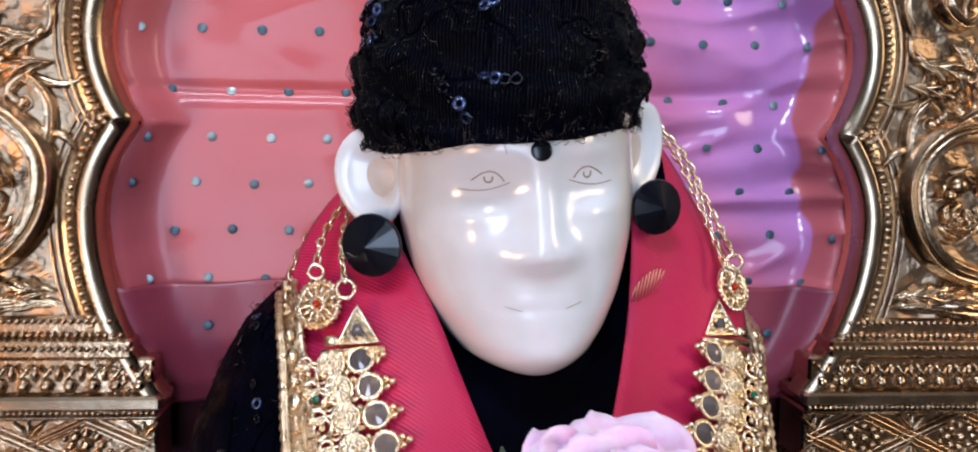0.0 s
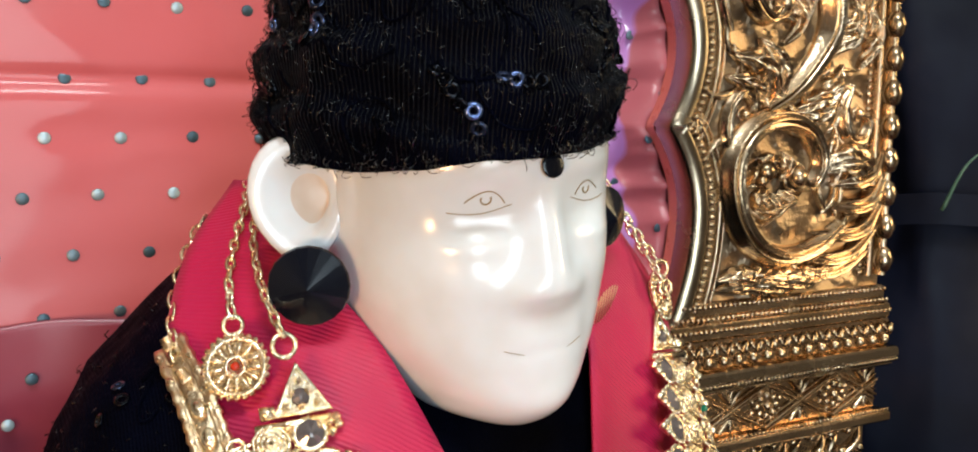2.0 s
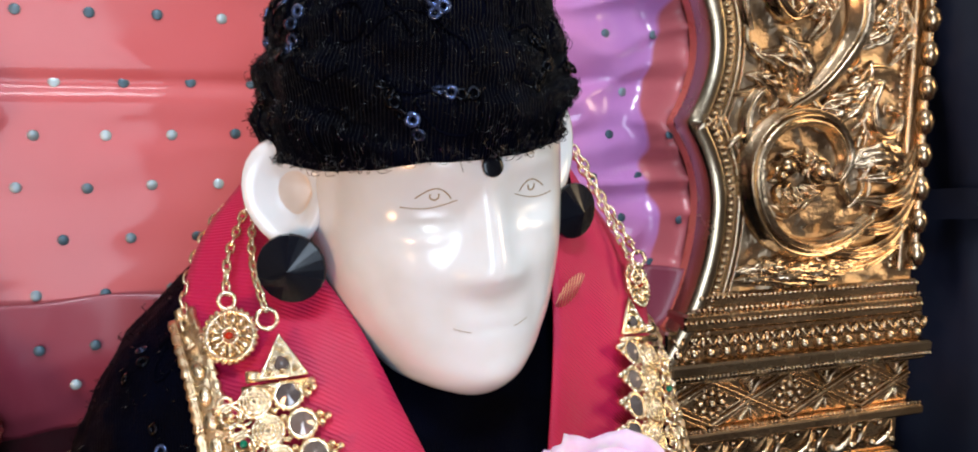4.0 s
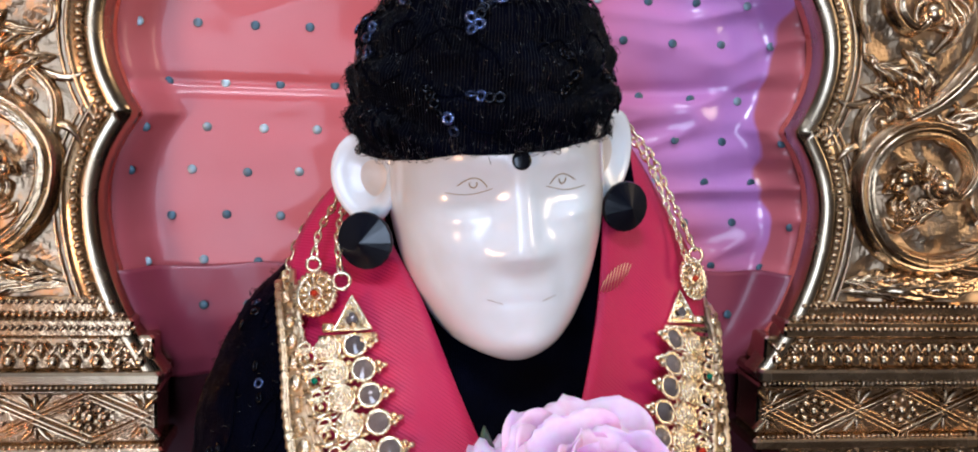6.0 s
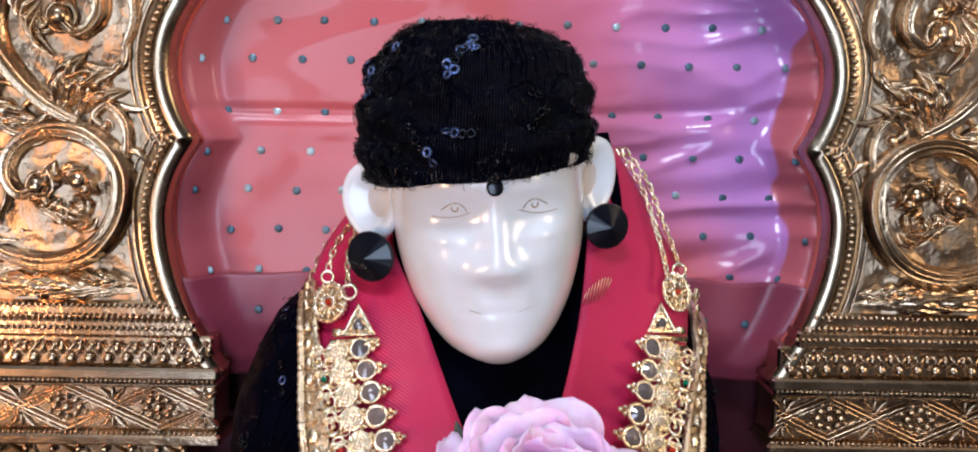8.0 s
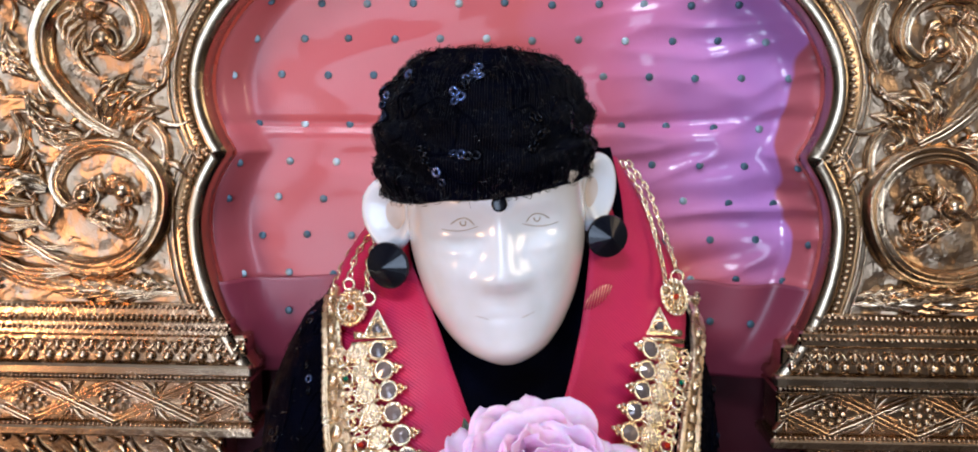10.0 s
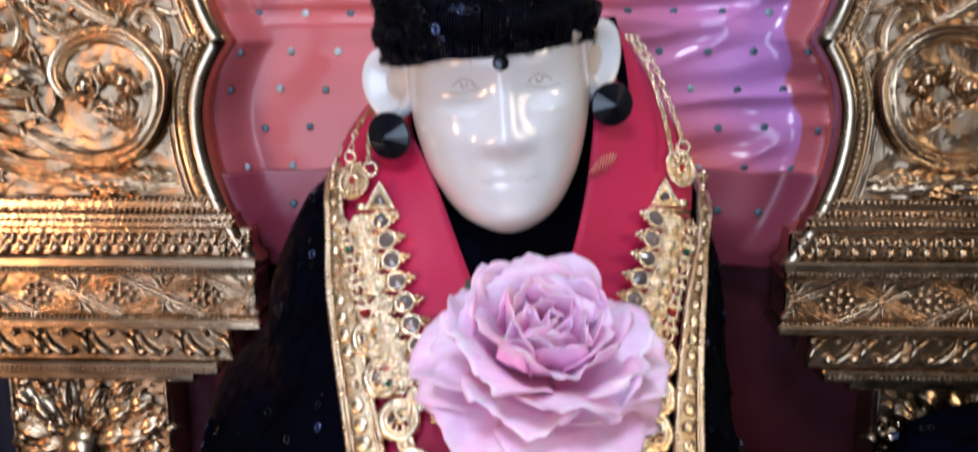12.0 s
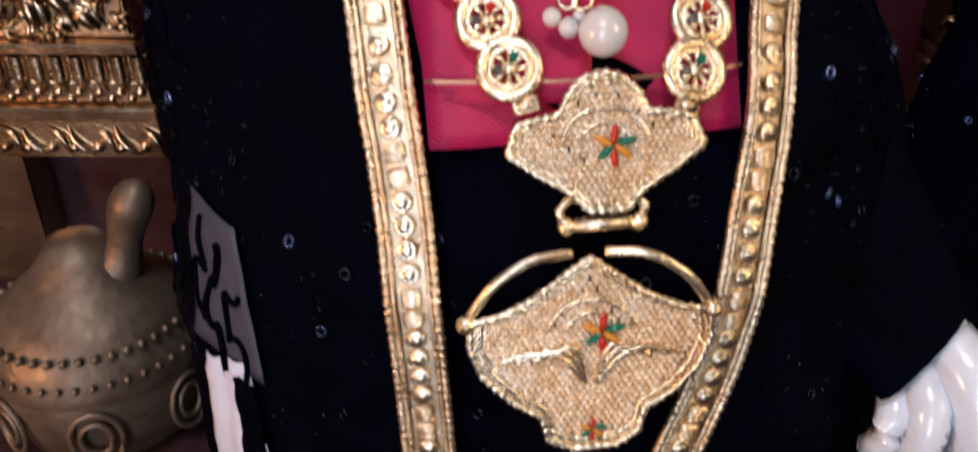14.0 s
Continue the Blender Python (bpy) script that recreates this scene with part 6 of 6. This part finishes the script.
end_ring((-0.0690, -0.1130, 0.3812), 0.0022)
end_ring((-0.0597, -0.1220, 0.3775), 0.0027)
chain("chain", [(-0.0690, -0.1120, 0.3832), (-0.0680, -0.1050, 0.3900), (-0.0635, -0.0930, 0.3985), (-0.0585, -0.0820, 0.4060), (-0.0550, -0.0700, 0.4110)], 15)
chain("chain", [(-0.0600, -0.1220, 0.3800), (-0.0615, -0.1120, 0.3880), (-0.0605, -0.0990, 0.3965), (-0.0570, -0.0860, 0.4050), (-0.0540, -0.0720, 0.4110)], 17)
chain("chain", [(-0.0790, -0.0960, 0.3700), (-0.0785, -0.0880, 0.3780), (-0.0750, -0.0780, 0.3870), (-0.0700, -0.0690, 0.3950), (-0.0650, -0.0620, 0.4010)], 12, 0.0024)
end_ring((0.0655, -0.0985, 0.3835), 0.0026)
end_ring((0.0598, -0.1080, 0.3795), 0.0022)
chain("chain", [(0.0655, -0.0970, 0.3855), (0.0640, -0.0880, 0.3935), (0.0605, -0.0800, 0.4040), (0.0560, -0.0720, 0.4170), (0.0480, -0.0620, 0.4290)], 18)
chain("chain", [(0.0598, -0.1070, 0.3815), (0.0590, -0.0960, 0.3910), (0.0565, -0.0860, 0.4030), (0.0525, -0.0760, 0.4160), (0.0450, -0.0650, 0.4290)], 18)

# ---- things round the throne ----
curtain = []
for z in np.linspace(0.56, 0.0, 30):
    curtain.append([(x, 0.115 + 0.014 * math.sin(x * 42 + 1.5 * z) + 0.006 * math.sin(x * 95 + 4 * z), z) for x in np.linspace(-0.62, 0.62, 200)])
single("dark_curtain", Shape().sheet(curtain, 0.002), NAVY, "dark navy curtain hung behind the throne", "curtain")
rows = []
for z in np.linspace(0.0, 0.56, 50):
    r = 0.046 + 0.006 * math.sin(z * 30) + 0.006 * (0.56 - z)
    rows.append([(0.372 + (r + 0.004 * math.sin(5 * a + 20 * z) + 0.003 * noise.noise(Vector((3 * math.cos(a), 3 * math.sin(a), z * 30)))) * math.cos(a), 0.030 + r * 0.8 * math.sin(a), z) for a in np.linspace(0, 2 * math.pi, 48, endpoint=False)])
bundle = thing("wrapped_bundle", "tall dark navy cloth bundle tied beside the throne", "cloth bundle")
part("cloth", Shape().grid(rows, close_v=True, caps=True), NAVY, bundle)
band_rows = [[(0.372 + (0.0545 + 0.002 * math.sin(5 * a)) * math.cos(a), 0.030 + 0.0445 * math.sin(a), z + 0.004 * math.sin(2 * a)) for a in np.linspace(0, 2 * math.pi, 40, endpoint=False)] for z in (0.372, 0.375, 0.386, 0.389)]
part("band", Shape().grid(band_rows, close_v=True), NAVY, bundle, "dark tie band")
rows = []
for i in range(22):
    k = math.pi / 2 * i / 21
    c, h = math.cos(k) ** 0.22, math.sin(k)
    rows.append([(0.272 + (0.104 * c + 0.007 * noise.noise(Vector((2 * math.cos(a), 2 * math.sin(a), k * 4)))) * math.cos(a), -0.030 + 0.040 * c * math.sin(a), 0.002 + 0.236 * h + 0.005 * noise.noise(Vector((5 * math.cos(a), 5 * math.sin(a), k)))) for a in np.linspace(0, 2 * math.pi, 48, endpoint=False)])
cloth2 = thing("sequinned_cloth", "black sequinned cloth heaped before the pillar", "cloth")
part("cloth", Shape().grid(rows, close_v=True, caps=True), BLACK, cloth2)
for i in range(60):
    a, k = rng.uniform(2.9, 6.2), rng.uniform(0.2, 1.45)
    c = math.cos(k) ** 0.22
    part("sequin", ring_b, SEQUIN, cloth2, at=Matrix.Translation((0.272 + 0.105 * c * math.cos(a), -0.030 + 0.042 * c * math.sin(a), 0.002 + 0.238 * math.sin(k))) @ pose(0, 0, 0, 60 + rng.uniform(-40, 40), rng.uniform(-40, 40), 0))
leaf_strip = Shape().tube(smooth_path([(0.318, -0.012, 0.385), (0.326, -0.020, 0.410), (0.338, -0.022, 0.418), (0.350, -0.018, 0.421)], 16), [0.0011 * (1 - 0.05 * i) for i in range(16)], 6)
single("grass_blade", leaf_strip, LEAF, "thin green leaf blade beside the throne", "leaf")

# covered vessel at the foot of the throne
vessel = thing("vessel", "dull brown metal covered vessel with a leaning knob", "vessel", at=Matrix.Translation((-0.200, -0.090, 0.0)))
part("body", Shape().lathe([(0.026, 0.0), (0.040, 0.006), (0.046, 0.022), (0.048, 0.038), (0.0475, 0.044)], 40), SILVER, vessel)
part("lid", Shape().lathe([(0.0485, 0.043), (0.0495, 0.047), (0.047, 0.056), (0.042, 0.066), (0.034, 0.074), (0.025, 0.081), (0.017, 0.090), (0.012, 0.098), (0.00001, 0.100)], 40), SILVER, vessel)
knob = Shape().tube(smooth_path([(0.012, 0.0, 0.078), (0.020, 0.0, 0.090), (0.024, 0.0, 0.103), (0.029, 0.0, 0.116), (0.036, 0.0, 0.126)], 18), [0.013, 0.0125, 0.0115, 0.0105, 0.0092, 0.0082, 0.0076, 0.0074, 0.0075, 0.0078, 0.0083, 0.0088, 0.0092, 0.0093, 0.0090, 0.0080, 0.0060, 0.0030], 16)
part("knob", knob, SILVER, vessel)
sh = Shape()
for k in range(44):
    a = 2 * math.pi * k / 44
    sh.ball((0.0445 * math.cos(a), 0.0445 * math.sin(a), 0.0645), 0.0022, 6)
    sh.ball((0.0488 * math.cos(a + 0.07), 0.0488 * math.sin(a + 0.07), 0.0530), 0.0018, 6)
tagged(part("beading", sh, SILVER, vessel, "two rows of raised beads"), kind="stuff")
for k in range(7):
    a = 2 * math.pi * k / 7 + 0.5
    sh = Shape()
    for f in (1.0, 0.6):
        sh.tube([((0.0480 + 0.001) * math.cos(a + 0.22 * f * math.sin(t)), (0.0480 + 0.001) * math.sin(a + 0.22 * f * math.sin(t)), 0.026 + 0.014 * f * math.cos(t)) for t in np.linspace(0, 2 * math.pi, 20, endpoint=False)], 0.0015, 6, True)
    part("boss", sh, SILVER, vessel)
